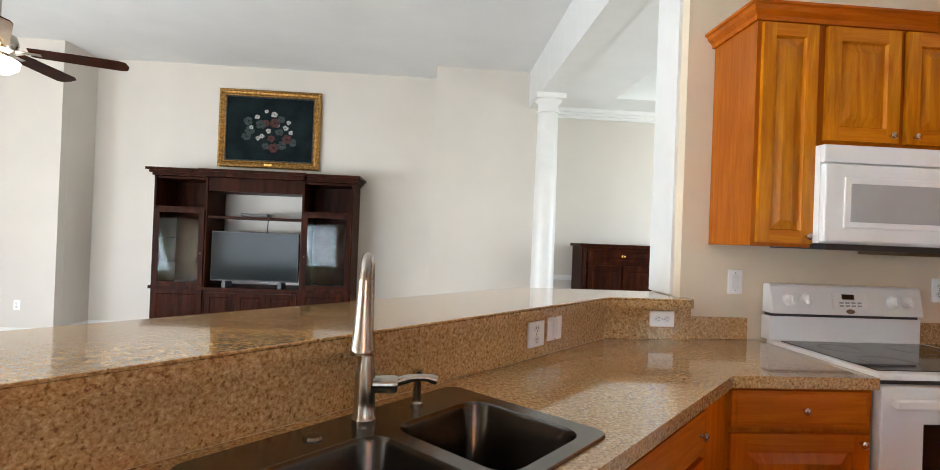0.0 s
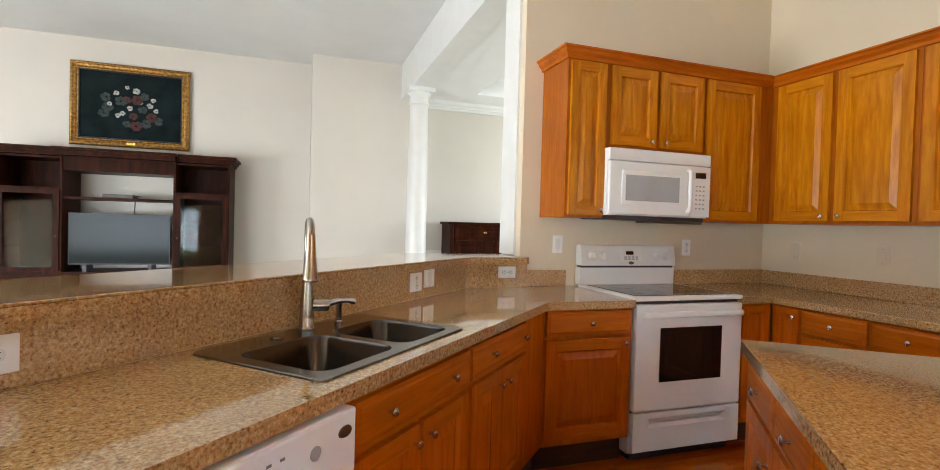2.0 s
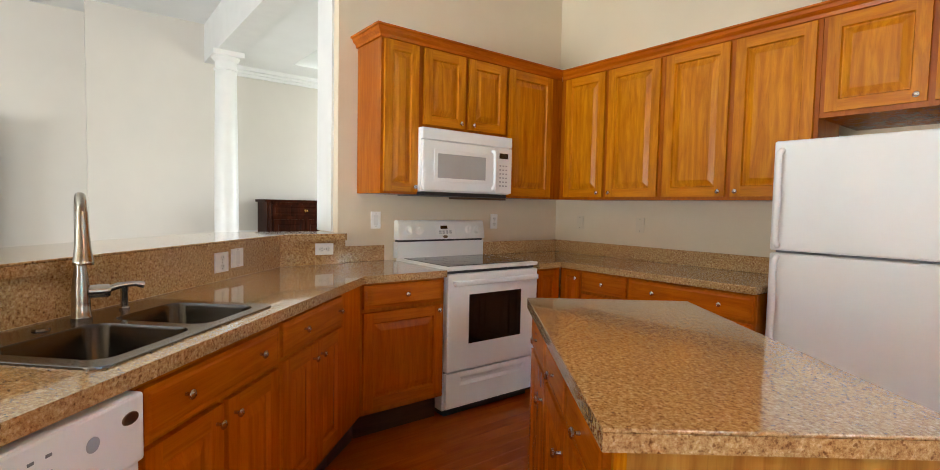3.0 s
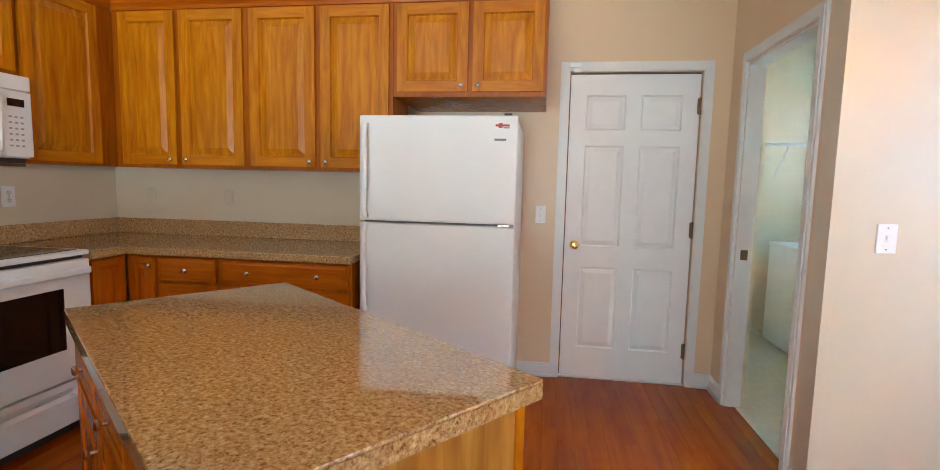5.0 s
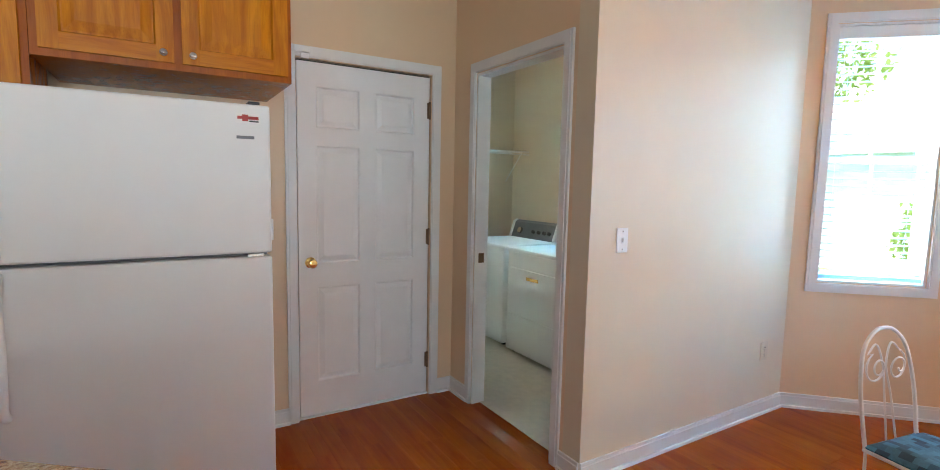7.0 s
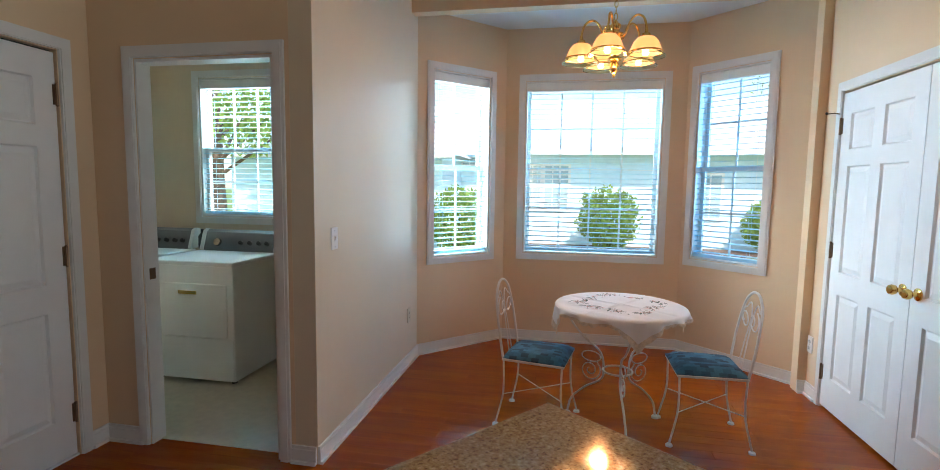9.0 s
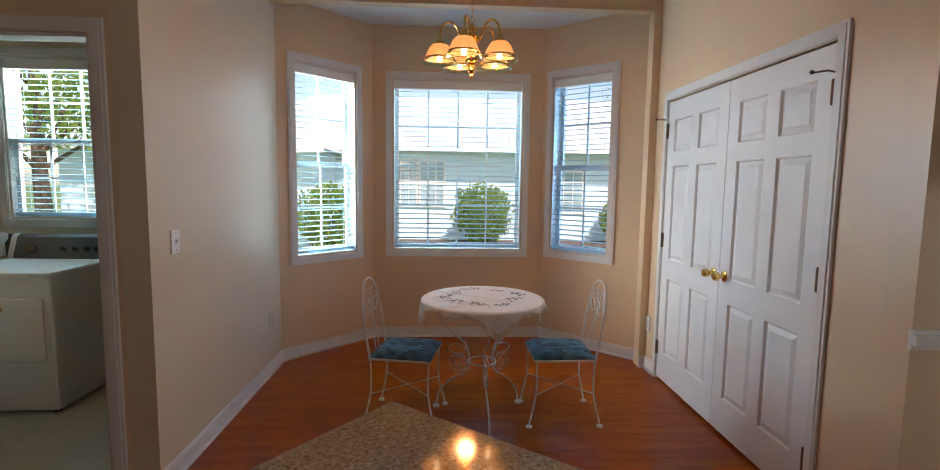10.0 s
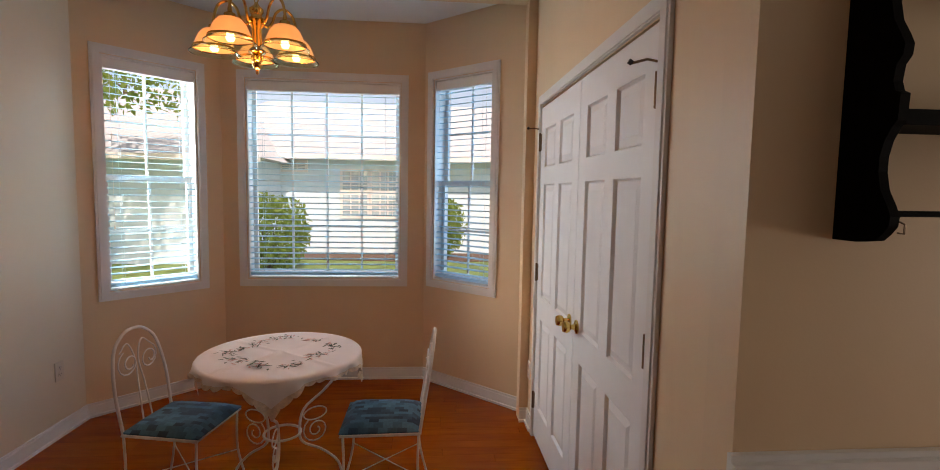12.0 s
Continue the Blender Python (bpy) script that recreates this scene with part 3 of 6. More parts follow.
_l = along((DX, LY), (NX, LY))
casing("door_casing", _l @ pose(0.27, 0, 0), 0.77, 2.035)
_bm = bmesh.new()
add_box(_bm, 0.27, 0.0, 0, 0.28, 0.09, 2.034)
add_box(_bm, 1.026, 0.0, 0, 1.04, 0.09, 2.034)
add_box(_bm, 0.28, 0.0, 2.02, 1.026, 0.09, 2.034)
_o = setting("door_jamb", _bm, TRIM)
_o.matrix_world = _l
_s = thing("strike_plate", _l @ pose(0.2805, 0.045, 0.93, 0, 0, 90), "small metal strike plate on the door jamb", "strike plate")
part("plate", box(-0.02, -0.002, -0.03, 0.02, 0.0, 0.03, 0.001), BRONZE, _s)

_c = along(P3, (CX, -1.018))
casing("door_casing", _c @ pose(0.36, 0, 0), 1.565, 2.04)
_w = 0.777
door_leaf("door_2", _c @ pose(0.363, 0.030, 0.02), _w, 2.006, "closed white six-panel closet door with brass knob", _w - 0.055, -0.002)
door_leaf("door_3", _c @ pose(0.363 + _w + 0.006, 0.030, 0.02), _w, 2.006, "closed white six-panel closet door with brass knob", 0.055, _w + 0.002)
for x in (0.352, 1.934):
    _h = thing("pin_stop", _c @ pose(x, -0.02, 1.86), "metal hinge-pin door stop on the closet", "door stop")
    part("arm", tube([(0, 0, 0.045), (0, -0.03, 0.05), (-0.03 if x < 1 else -0.05, -0.055, 0.05)], 0.004, 6), BRONZE, _h)
    part("tip", lathe([(0, 0), (0.008, 0), (0.008, 0.012), (0, 0.012)], 10, pose(-0.03 if x < 1 else -0.05, -0.055, 0.05, 60)), DARK, _h)
_bm = bmesh.new()
add_box(_bm, 0.36, 0.055, 0, 0.375, 0.12, 2.04)
add_box(_bm, 1.91, 0.055, 0, 1.925, 0.12, 2.04)
_o = setting("door_stop", _bm, TRIM)
_o.matrix_world = _c


# ---- plates on the walls ----
def plate(name, m, kind, label, w=0.072, h=0.116, tone=None):
    o = thing(name, m, label, "switch" if "switch" in name else "outlet")
    part("cover", box(-w / 2, -0.007, -h / 2, w / 2, 0, h / 2, 0.0025), tone or PLASTIC, o)
    n = round(w / 0.072)
    for k in range(n):
        x = (k - (n - 1) / 2) * 0.046
        if kind == "switch":
            part("toggle", box(x - 0.005, -0.017, -0.006, x + 0.005, -0.007, 0.012, 0.002), PLASTIC, o)
            part("slot", box(x - 0.008, -0.0085, -0.014, x + 0.008, -0.0072, 0.014), TRIM, o)
        elif kind == "flat":
            part("insert", box(-0.017, -0.0095, -0.034, 0.017, -0.007, 0.034, 0.001), tone or TRIM, o)
        else:
            for z in (-0.021, 0.021):
                f = part("socket", lathe([(0, 0.0), (0.0165, 0.0), (0.0165, 0.0022), (0, 0.0022)], 18, pose(x, -0.0072, z, 90)), tone or TRIM, o)
                for dx, hh in ((-0.006, 0.009), (0.006, 0.007)):
                    part("slit", box(x + dx - 0.0012, -0.0103, z + 0.003 - hh / 2, x + dx + 0.0012, -0.0094, z + 0.003 + hh / 2), INK, f)
                part("slit", box(x - 0.0025, -0.0103, z - 0.011, x + 0.0025, -0.0094, z - 0.007), INK, f)
    for z in ((-0.042, 0.042) if kind != "outlet" else (0,)):
        part("screw", lathe([(0, 0), (0.003, 0), (0.003, 0.001), (0, 0.001)], 8, pose(0, -0.0072, z, 90)), NICKEL, o)
    return o


_nk = along((NX, LY), P0)
plate("light_switch", _nk @ pose(0.205, 0, 1.135), "switch", "white toggle light switch on the nook wall")
plate("light_switch", _g @ pose(0.97, 0, 1.115), "switch", "white toggle light switch beside the door", 0.066)
plate("wall_outlet", _nk @ pose(1.50, 0, 0.40), "outlet", "cream wall outlet near the nook floor", tone=CREAM)
plate("wall_outlet", _c @ pose(0.17, 0, 0.36), "outlet", "white wall outlet beside the closet")
_rw = along((1.37, KY), (3.6, KY))
plate("light_switch", _rw @ pose(0.27, 0, 1.19), "flat", "white switch plate beside the range")
plate("wall_outlet", _rw @ pose(1.32, 0, 1.18), "outlet", "white wall outlet behind the counter")
_cw = along((KX, KY), (KX, 0.45))
plate("wall_outlet", _cw @ pose(0.28, 0, 1.18), "flat", "cream cover plate under the wall cabinets", tone=CREAM)
plate("wall_outlet", _cw @ pose(0.86, 0, 1.18), "flat", "cream cover plate under the wall cabinets", tone=CREAM)
plate("wall_outlet", _cw @ pose(1.84, 0, 1.20), "outlet", "wall outlet beside the refrigerator")
plate("wall_outlet", along((-6.4, 6.40), (-4.1, 6.40)) @ pose(1.75, 0, 0.36), "outlet", "white wall outlet low on the living room wall")


# ---- kitchen cabinets ----
def cabinet_knob(m, parent):
    bm = lathe([(0, 0), (0.006, 0), (0.005, 0.012), (0.009, 0.015), (0.0135, 0.019), (0.0135, 0.023), (0.009, 0.027), (0, 0.028)], 14)
    o = part("handle", bm, KNOB, parent, "round brushed nickel knob", smooth=True)
    o.matrix_local = m @ pose(0, 0, 0, 90)


def fronts(cab, layout, face=None):
    """Doors and drawers on a cabinet's face: (kind, x0, x1, z0, z1, knobs)."""
    for kind, x0, x1, z0, z1, knobs in layout:
        w, h = x1 - x0, z1 - z0
        if kind == "door":
            s = min(0.058, w * 0.22)
            bm = panel_slab(w, h, 0.019, [(s, w - s, s, h - s)], 0.013, 0.006, min(0.034, w * 0.13), 0.85, True)
            o = part("door", bm, face or OAK, cab)
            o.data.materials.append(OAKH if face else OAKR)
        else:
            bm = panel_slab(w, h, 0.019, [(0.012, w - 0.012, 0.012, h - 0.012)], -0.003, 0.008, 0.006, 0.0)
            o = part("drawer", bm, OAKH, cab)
        o.location = (x0, -0.001, z0)
        for kx, kz in knobs:
            cabinet_knob(pose(kx, -0.019, kz), o)


def base_cabinet(m, w, layout, label, depth=0.58, group="base cabinets", hollow=False):
    c = thing("base_cabinet", m, label, "cabinet", group)
    if hollow:
        bm = bmesh.new()
        for a in ((0, 0, 0.15, w, 0.02, 0.872), (0, 0.02, 0.15, 0.018, depth, 0.70), (w - 0.018, 0.02, 0.15, w, depth, 0.70), (0.018, 0.02, 0.15, w - 0.018, depth, 0.17)):
            add_box(bm, *a)
        part("body", bm, OAKF, c)
    else:
        part("body", box(0, 0, 0.15, w, depth, 0.872), OAKF, c)
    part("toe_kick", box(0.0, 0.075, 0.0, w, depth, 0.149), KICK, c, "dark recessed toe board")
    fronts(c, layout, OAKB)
    return c


def wall_cabinet(m, w, z0, z1, layout, label, depth=0.32):
    c = thing("wall_cabinet", m, label, "cabinet", "wall cabinets")
    part("body", box(0, 0, z0, w, depth, z1), OAKF, c)
    fronts(c, layout)
    return c


S2 = math.sqrt(0.5)
SINK = Matrix(((S2, -S2, 0, 0), (S2, S2, 0, 0), (0, 0, 1, 0), (0, 0, 0, 1)))   # x along the bar, y towards the living room
FV = 0.40
base_cabinet(SINK @ pose(-1.10, FV, 0), 1.07, [("drawer", 0.02, 0.52, 0.72, 0.85, [(0.25, 0.065)]), ("drawer", 0.55, 1.05, 0.72, 0.85, [(0.25, 0.065)]),
             ("door", 0.02, 0.52, 0.18, 0.695, [(0.45, 0.47)]), ("door", 0.55, 1.05, 0.18, 0.695, [(0.05, 0.47)])], "honey oak base cabinet beside the dishwasher", 0.57)
base_cabinet(SINK @ pose(0.59, FV, 0), 0.655, [("drawer", 0.012, 0.643, 0.725, 0.855, [(0.14, 0.068), (0.50, 0.068)]),
             ("door", 0.012, 0.316, 0.185, 0.705, [(0.272, 0.47)]), ("door", 0.339, 0.643, 0.185, 0.705, [(0.032, 0.47)])], "honey oak sink cabinet with a false drawer front", 0.57, hollow=True)
base_cabinet(SINK @ pose(1.247, FV, 0), 0.62, [("drawer", 0.012, 0.59, 0.735, 0.86, [(0.17, 0.065), (0.52, 0.065)]),
             ("door", 0.012, 0.298, 0.185, 0.715, [(0.255, 0.47)]), ("door", 0.308, 0.59, 0.185, 0.715, [(0.035, 0.47)])], "honey oak base cabinet with drawer and two doors", 0.57, hollow=True)
_f = thing("filler_panel", pose(0, 0, 0), "oak corner filler between two base cabinets", "filler panel")
_c0 = SINK @ Vector((1.868, FV, 0))
part("panel", prism([(_c0.x, _c0.y), (1.225, 1.79), (1.225, 2.05), (_c0.x, 2.05)], 0.15, 0.872), OAKB, _f)
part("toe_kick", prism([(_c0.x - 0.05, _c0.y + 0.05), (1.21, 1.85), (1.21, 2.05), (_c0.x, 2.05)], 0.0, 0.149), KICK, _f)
base_cabinet(pose(1.226, 1.79, 0), 0.54, [("drawer", 0.012, 0.52, 0.735, 0.862, [(0.26, 0.063)]), ("door", 0.012, 0.52, 0.185, 0.712, [(0.475, 0.50)])],
             "honey oak base cabinet between corner and range", 0.62)
base_cabinet(pose(2.535, 1.79, 0), 0.245, [("door", 0.012, 0.215, 0.185, 0.862, [])], "narrow honey oak base cabinet beside the range", 0.62)
_rb = along((2.79, 1.79), (2.79, 0.45))
base_cabinet(_rb, 0.20, [("door", 0.03, 0.19, 0.185, 0.862, [(0.135, 0.63)])], "narrow honey oak corner cabinet", 0.62)
base_cabinet(_rb @ pose(0.201, 0, 0), 0.375, [("drawer", 0.012, 0.362, 0.735, 0.862, [(0.175, 0.063)]), ("door", 0.012, 0.362, 0.185, 0.715, [(0.32, 0.48)])],
             "honey oak base cabinet with one drawer", 0.62)
base_cabinet(_rb @ pose(0.577, 0, 0), 0.76, [("drawer", 0.012, 0.748, 0.735, 0.862, [(0.17, 0.063), (0.57, 0.063)]),
             ("door", 0.012, 0.372, 0.185, 0.715, [(0.33, 0.48)]), ("door", 0.384, 0.748, 0.185, 0.715, [(0.035, 0.48)])], "honey oak base cabinet with one wide drawer", 0.62)

UZ, UT = 1.365, 2.30
_ru = pose(1.50, KY - 0.325, 0)
wall_cabinet(_ru, 0.262, UZ, UT, [("door", 0.018, 0.256, UZ + 0.015, UT - 0.01, [(0.21, 0.03)])], "narrow honey oak wall cabinet")
wall_cabinet(_ru @ pose(0.263, 0, 0), 0.745, 1.79, UT, [("door", 0.035, 0.36, 1.815, UT - 0.01, [(0.285, 0.03)]), ("door", 0.392, 0.725, 1.815, UT - 0.01, [(0.035, 0.03)])],
             "honey oak wall cabinet above the microwave")
wall_cabinet(_ru @ pose(1.009, 0, 0), 0.59, UZ, UT, [("door", 0.012, 0.46, UZ + 0.015, UT - 0.01, [])], "honey oak wall cabinet in the corner")
_cu = along((KX - 0.325, KY - 0.326), (KX - 0.325, -0.6))
for k, (lab) in enumerate(("honey oak wall cabinet with two doors", "honey oak wall cabinet with two doors")):
    _w = 0.87
    wall_cabinet(_cu @ pose(0.002 + k * 0.8885, 0, 0), 0.887, UZ, UT,
                 [("door", 0.055 if k == 0 else 0.02, 0.425, UZ + 0.02, UT - 0.01, [(0.335 if k == 0 else 0.375, 0.03)]), ("door", 0.46, 0.865, UZ + 0.02, UT - 0.01, [(0.035, 0.03)])], lab)
wall_cabinet(_cu @ pose(1.7795, 0, 0), 0.855, 1.79, UT, [("door", 0.025, 0.425, 1.815, UT - 0.01, [(0.365, 0.03)]), ("door", 0.452, 0.838, 1.815, UT - 0.01, [(0.035, 0.03)])],
             "honey oak wall cabinet above the refrigerator", 0.60)


def cornice(m, w, left, right, name="cornice"):
    """Stepped oak crown over a run of wall cabinets."""
    c = thing(name, m, "honey oak crown moulding along the cabinet tops", "cornice")
    bm = bmesh.new()
    prof = [(0.0, 2.30), (0.012, 2.30), (0.016, 2.318), (0.034, 2.335), (0.040, 2.352), (0.052, 2.356), (0.052, 2.366), (0.0, 2.366)]
    a = [bm.verts.new((-d if left else d * right, -d, z)) for d, z in prof]
    b = [bm.verts.new((w + d if left == 2 else w - d if right == 2 else w + d, -d, z)) for d, z in prof]
    n = len(prof)
    for i in range(n):
        j = (i + 1) % n
        bm.faces.new((a[i], a[j], b[j], b[i]))
    if left == 1:
        c2 = [bm.verts.new((-d, 0.324, z)) for d, z in prof]
        for i in range(n):
            j = (i + 1) % n
            bm.faces.new((a[i], a[j], c2[j], c2[i]))
    part("moulding", bm, OAKH, c)
    part("top_board", box(0.0, 0.0, 2.301, w, 0.32, 2.312), OAK, c)


cornice(_ru, 1.594, 1, 2)
cornice(_cu, 2.636, 0, 1)

# worktops: sink run with the sink cut out, bend to the range; backsplash; bar
CT, CB = 0.915, 0.874


def uv(u, v):
    p = SINK @ Vector((u, v, 0))
    return (p.x, p.y)


SU0, SU1, SV0, SV1 = 0.54, 1.295, 0.435, 0.925
EV = 0.372
_in = (1.76 - (EV / S2), 1.76)
_bm = bmesh.new()
for pts in ([uv(-1.12, EV), uv(SU0 + 0.02, EV), uv(SU0 + 0.02, 0.975), uv(-1.12, 0.975)],
            [uv(SU0 + 0.02, EV), uv(SU1 - 0.02, EV), uv(SU1 - 0.02, SV0 + 0.02), uv(SU0 + 0.02, SV0 + 0.02)],
            [uv(SU0 + 0.02, SV1 - 0.02), uv(SU1 - 0.02, SV1 - 0.02), uv(SU1 - 0.02, 0.975), uv(SU0 + 0.02, 0.975)],
            [uv(SU1 - 0.02, EV), _in, (1.768, 1.76), (1.768, KY - 0.001), (KY - 0.001 - 0.975 / S2, KY - 0.001), uv(SU1 - 0.02, 0.975)]):
    _b2 = prism(pts, CB, CT)
    _me = bpy.data.meshes.new("tmp")
    _b2.to_mesh(_me)
    _b2.free()
    _bm.from_mesh(_me)
    bpy.data.meshes.remove(_me)
bmesh.ops.remove_doubles(_bm, verts=_bm.verts[:], dist=1e-4)
_top = thing("countertop", Matrix(), "speckled tan laminate countertop round the sink", "countertop")
_o = part("slab", _bm, STONE, _top)
_w = thing("countertop", Matrix(), "speckled tan laminate countertop along the cabinet wall", "countertop")
part("slab", prism([(2.537, 1.76), (2.76, 1.76), (2.76, 0.45), (KX - 0.001, 0.45), (KX - 0.001, KY - 0.001), (2.537, KY - 0.001)], CB, CT, 0.006), STONE, _w)
part("backsplash", box(2.537, KY - 0.02, CT + 0.0005, KX - 0.001, KY - 0.0015, CT + 0.105, 0.003), STONE, _w)
part("backsplash", box(KX - 0.02, 0.45, CT + 0.0005, KX - 0.0015, KY - 0.021, CT + 0.105, 0.003), STONE, _w)
part("backsplash", box(1.40, KY - 0.02, CT + 0.0005, 1.70, KY - 0.0015, CT + 0.105, 0.003), STONE, _top)

BT = 1.108
_kb = KY - 0.065
_kn = (_kb - 0.976 / S2, _kb)
_kw = thing("bar_wall", Matrix(), "half-height bar wall faced with speckled laminate", "half wall", kind="structure")
_back = 0.976 + 0.14
part("core", prism([uv(-1.12, 0.984), uv(2.42, 0.984), (1.36, KY - 0.056), (1.36, KY + 0.1), (KY + 0.1 - (_back) / S2, KY + 0.1), uv(-1.12, _back)], 0.0, BT - 0.045), PAINT, _kw)
part("facing", prism([uv(-1.12, 0.976), _kn, (1.395, _kb), (1.395, _kb + 0.0085), (_kn[0] - 0.003, _kb + 0.0085), uv(-1.12, 0.9835)], CT + 0.0008, BT - 0.0445), STONE, _kw, "speckled laminate facing")
_bar = thing("bar_top", Matrix(), "raised speckled tan laminate bar top", "bar top")
_bf = 0.945
_bb = 1.435
_fy = KY - 0.10
part("edge_band", prism([uv(-1.2, _bf), (_fy - _bf / S2, _fy), (1.375, _fy), (1.405, _fy + 0.03), (1.405, KY - 0.003), (1.362, KY - 0.003), (1.362, KY + 0.24), (KY + 0.24 - _bb / S2, KY + 0.24), uv(-1.2, _bb)], BT - 0.044, BT - 0.0085), STONE, _bar, "speckled laminate edge")
part("top_sheet", prism([uv(-1.2, _bf), (_fy - _bf / S2, _fy), (1.375, _fy), (1.405, _fy + 0.03), (1.405, KY - 0.003), (1.362, KY - 0.003), (1.362, KY + 0.24), (KY + 0.24 - _bb / S2, KY + 0.24), uv(-1.2, _bb)], BT - 0.008, BT, 0.003), STONE, _bar)

plate("wall_outlet", SINK @ pose(1.80, 0.976, 1.003), "outlet", "white outlet on the bar backsplash", 0.105, 0.095)
plate("light_switch", SINK @ pose(1.93, 0.976, 1.013), "flat", "white switch plate on the bar backsplash", 0.100, 0.095)
plate("wall_outlet", SINK @ pose(0.112, 0.976, 0.995) @ pose(0, 0, 0, 0, 90, 0), "outlet", "white outlet on the bar backsplash", 0.085, 0.125)
plate("wall_outlet", pose(1.255, _kb, 1.012) @ pose(0, 0, 0, 0, 90, 0), "outlet", "white outlet in the corner of the backsplash", 0.072, 0.116)

# ---- sink and tap ----
_s = thing("sink", SINK @ pose(0, 0, CT), "double-bowl stainless steel drop-in sink", "sink")


def round_rect(x0, x1, y0, y1, r, n=5):
    out = []
    for cx, cy, a in ((x1 - r, y0 + r, -90), (x1 - r, y1 - r, 0), (x0 + r, y1 - r, 90), (x0 + r, y0 + r, 180)):
        for k in range(n + 1):
            q = radians(a + 90 * k / n)
            out.append((cx + r * math.cos(q), cy + r * math.sin(q)))
    return out


_bowls = [(SU0 + 0.045, 0.915, SV0 + 0.035, 0.80), (0.955, SU1 - 0.045, SV0 + 0.035, 0.80)]
_bm = bmesh.new()
_loops = [round_rect(SU0, SU1, SV0, SV1, 0.035)] + [round_rect(*q, 0.055) for q in _bowls]
_edges = []
for _l in _loops:
    vs = [_bm.verts.new((x, y, 0.0062)) for x, y in _l]
    _edges += [_bm.edges.new((vs[k], vs[(k + 1) % len(vs)])) for k in range(len(vs))]
bmesh.ops.triangle_fill(_bm, edges=_edges, use_beauty=True)
lip = [[_bm.verts.new((x, y, z)) for x, y in round_rect(SU0 - d, SU1 + d, SV0 - d, SV1 + d, 0.035 + d)] for d, z in ((0.0, 0.0062), (0.003, 0.0048), (0.004, 0.0005))]
for p, q in zip(lip, lip[1:]):
    for k in range(len(p)):
        j = (k + 1) % len(p)
        _bm.faces.new((p[k], p[j], q[j], q[k]))
part("rim", _bm, STEEL, _s)
for a, b, c, d in _bowls:
    bm = bmesh.new()
    rings = []
    for inset, z in ((0.0, 0.006), (0.006, -0.006), (0.014, -0.14), (0.03, -0.17), (0.07, -0.183), (0.12, -0.186)):
        rings.append([bm.verts.new((x, y, z)) for x, y in round_rect(a + inset, b - inset, c + inset, d - inset, max(0.02, 0.055 - inset * 0.2))])
    for p, q in zip(rings, rings[1:]):
        for k in range(len(p)):
            j = (k + 1) % len(p)
            bm.faces.new((p[k], p[j], q[j], q[k]))
    bm.faces.new(rings[-1])
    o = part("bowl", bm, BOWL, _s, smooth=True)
    part("drain", lathe([(0.0, -0.184), (0.03, -0.1835), (0.042, -0.183), (0.045, -0.1815), (0, -0.1812)], 20, pose((a + b) / 2, (c + d) / 2, 0)), NICKEL, o)
part("hole_cap", lathe([(0, 0.0062), (0.022, 0.0062), (0.02, 0.012), (0, 0.014)], 18, pose(0.80, 0.862, 0)), STEEL, _s, smooth=True)

_t = thing("faucet", SINK @ pose(0.935, 0.868, CT + 0.0066, 0, 0, -42), "brushed nickel pull-down kitchen faucet", "faucet")
part("body", lathe([(0, 0), (0.028, 0), (0.029, 0.008), (0.026, 0.012), (0.024, 0.05), (0.0235, 0.10), (0.017, 0.15), (0.0145, 0.19), (0.014, 0.235), (0, 0.235)], 24), NICKEL, _t, smooth=True)
_arc = curve_points([(0, 0, 0.23), (0.0, 0.0, 0.31), (0.0, -0.016, 0.357), (0.0, -0.052, 0.378), (0.0, -0.088, 0.36), (0.0, -0.104, 0.32)], 22)
part("spout", tube(_arc, 0.0135, 14), NICKEL, _t, smooth=True)
part("spray_head", lathe([(0, 0), (0.0245, 0.0), (0.0265, 0.006), (0.0255, 0.012), (0.02, 0.05), (0.0165, 0.11), (0.0145, 0.155), (0, 0.155)], 20, pose(0, -0.121, 0.18, -6, 0, 0)), NICKEL, _t, smooth=True)
part("handle_hub", lathe([(0, 0), (0.02, 0), (0.021, 0.02), (0.021, 0.05), (0.018, 0.056), (0, 0.056)], 18, pose(0.018, 0, 0.085, 0, 90, 0)), NICKEL, _t, smooth=True)
part("lever", tube(curve_points([(0.068, 0, 0.088), (0.10, 0.0, 0.098), (0.14, 0.0, 0.10), (0.165, 0, 0.094)], 10), [0.011] * 4 + [0.009] * 4 + [0.011] * 3, 10), NICKEL, _t, smooth=True)
_d = thing("soap_dispenser", SINK @ pose(1.10, 0.868, CT + 0.0066), "brushed nickel soap dispenser on the sink rim", "soap dispenser")
part("body", lathe([(0, 0), (0.016, 0), (0.016, 0.006), (0.0115, 0.01), (0.0105, 0.06), (0.013, 0.066), (0.0135, 0.088), (0, 0.09)], 16), NICKEL, _d, smooth=True)
part("nozzle", tube([(0, 0, 0.08), (-0.02, -0.012, 0.086), (-0.04, -0.03, 0.082)], 0.006, 8), NICKEL, _d, smooth=True)

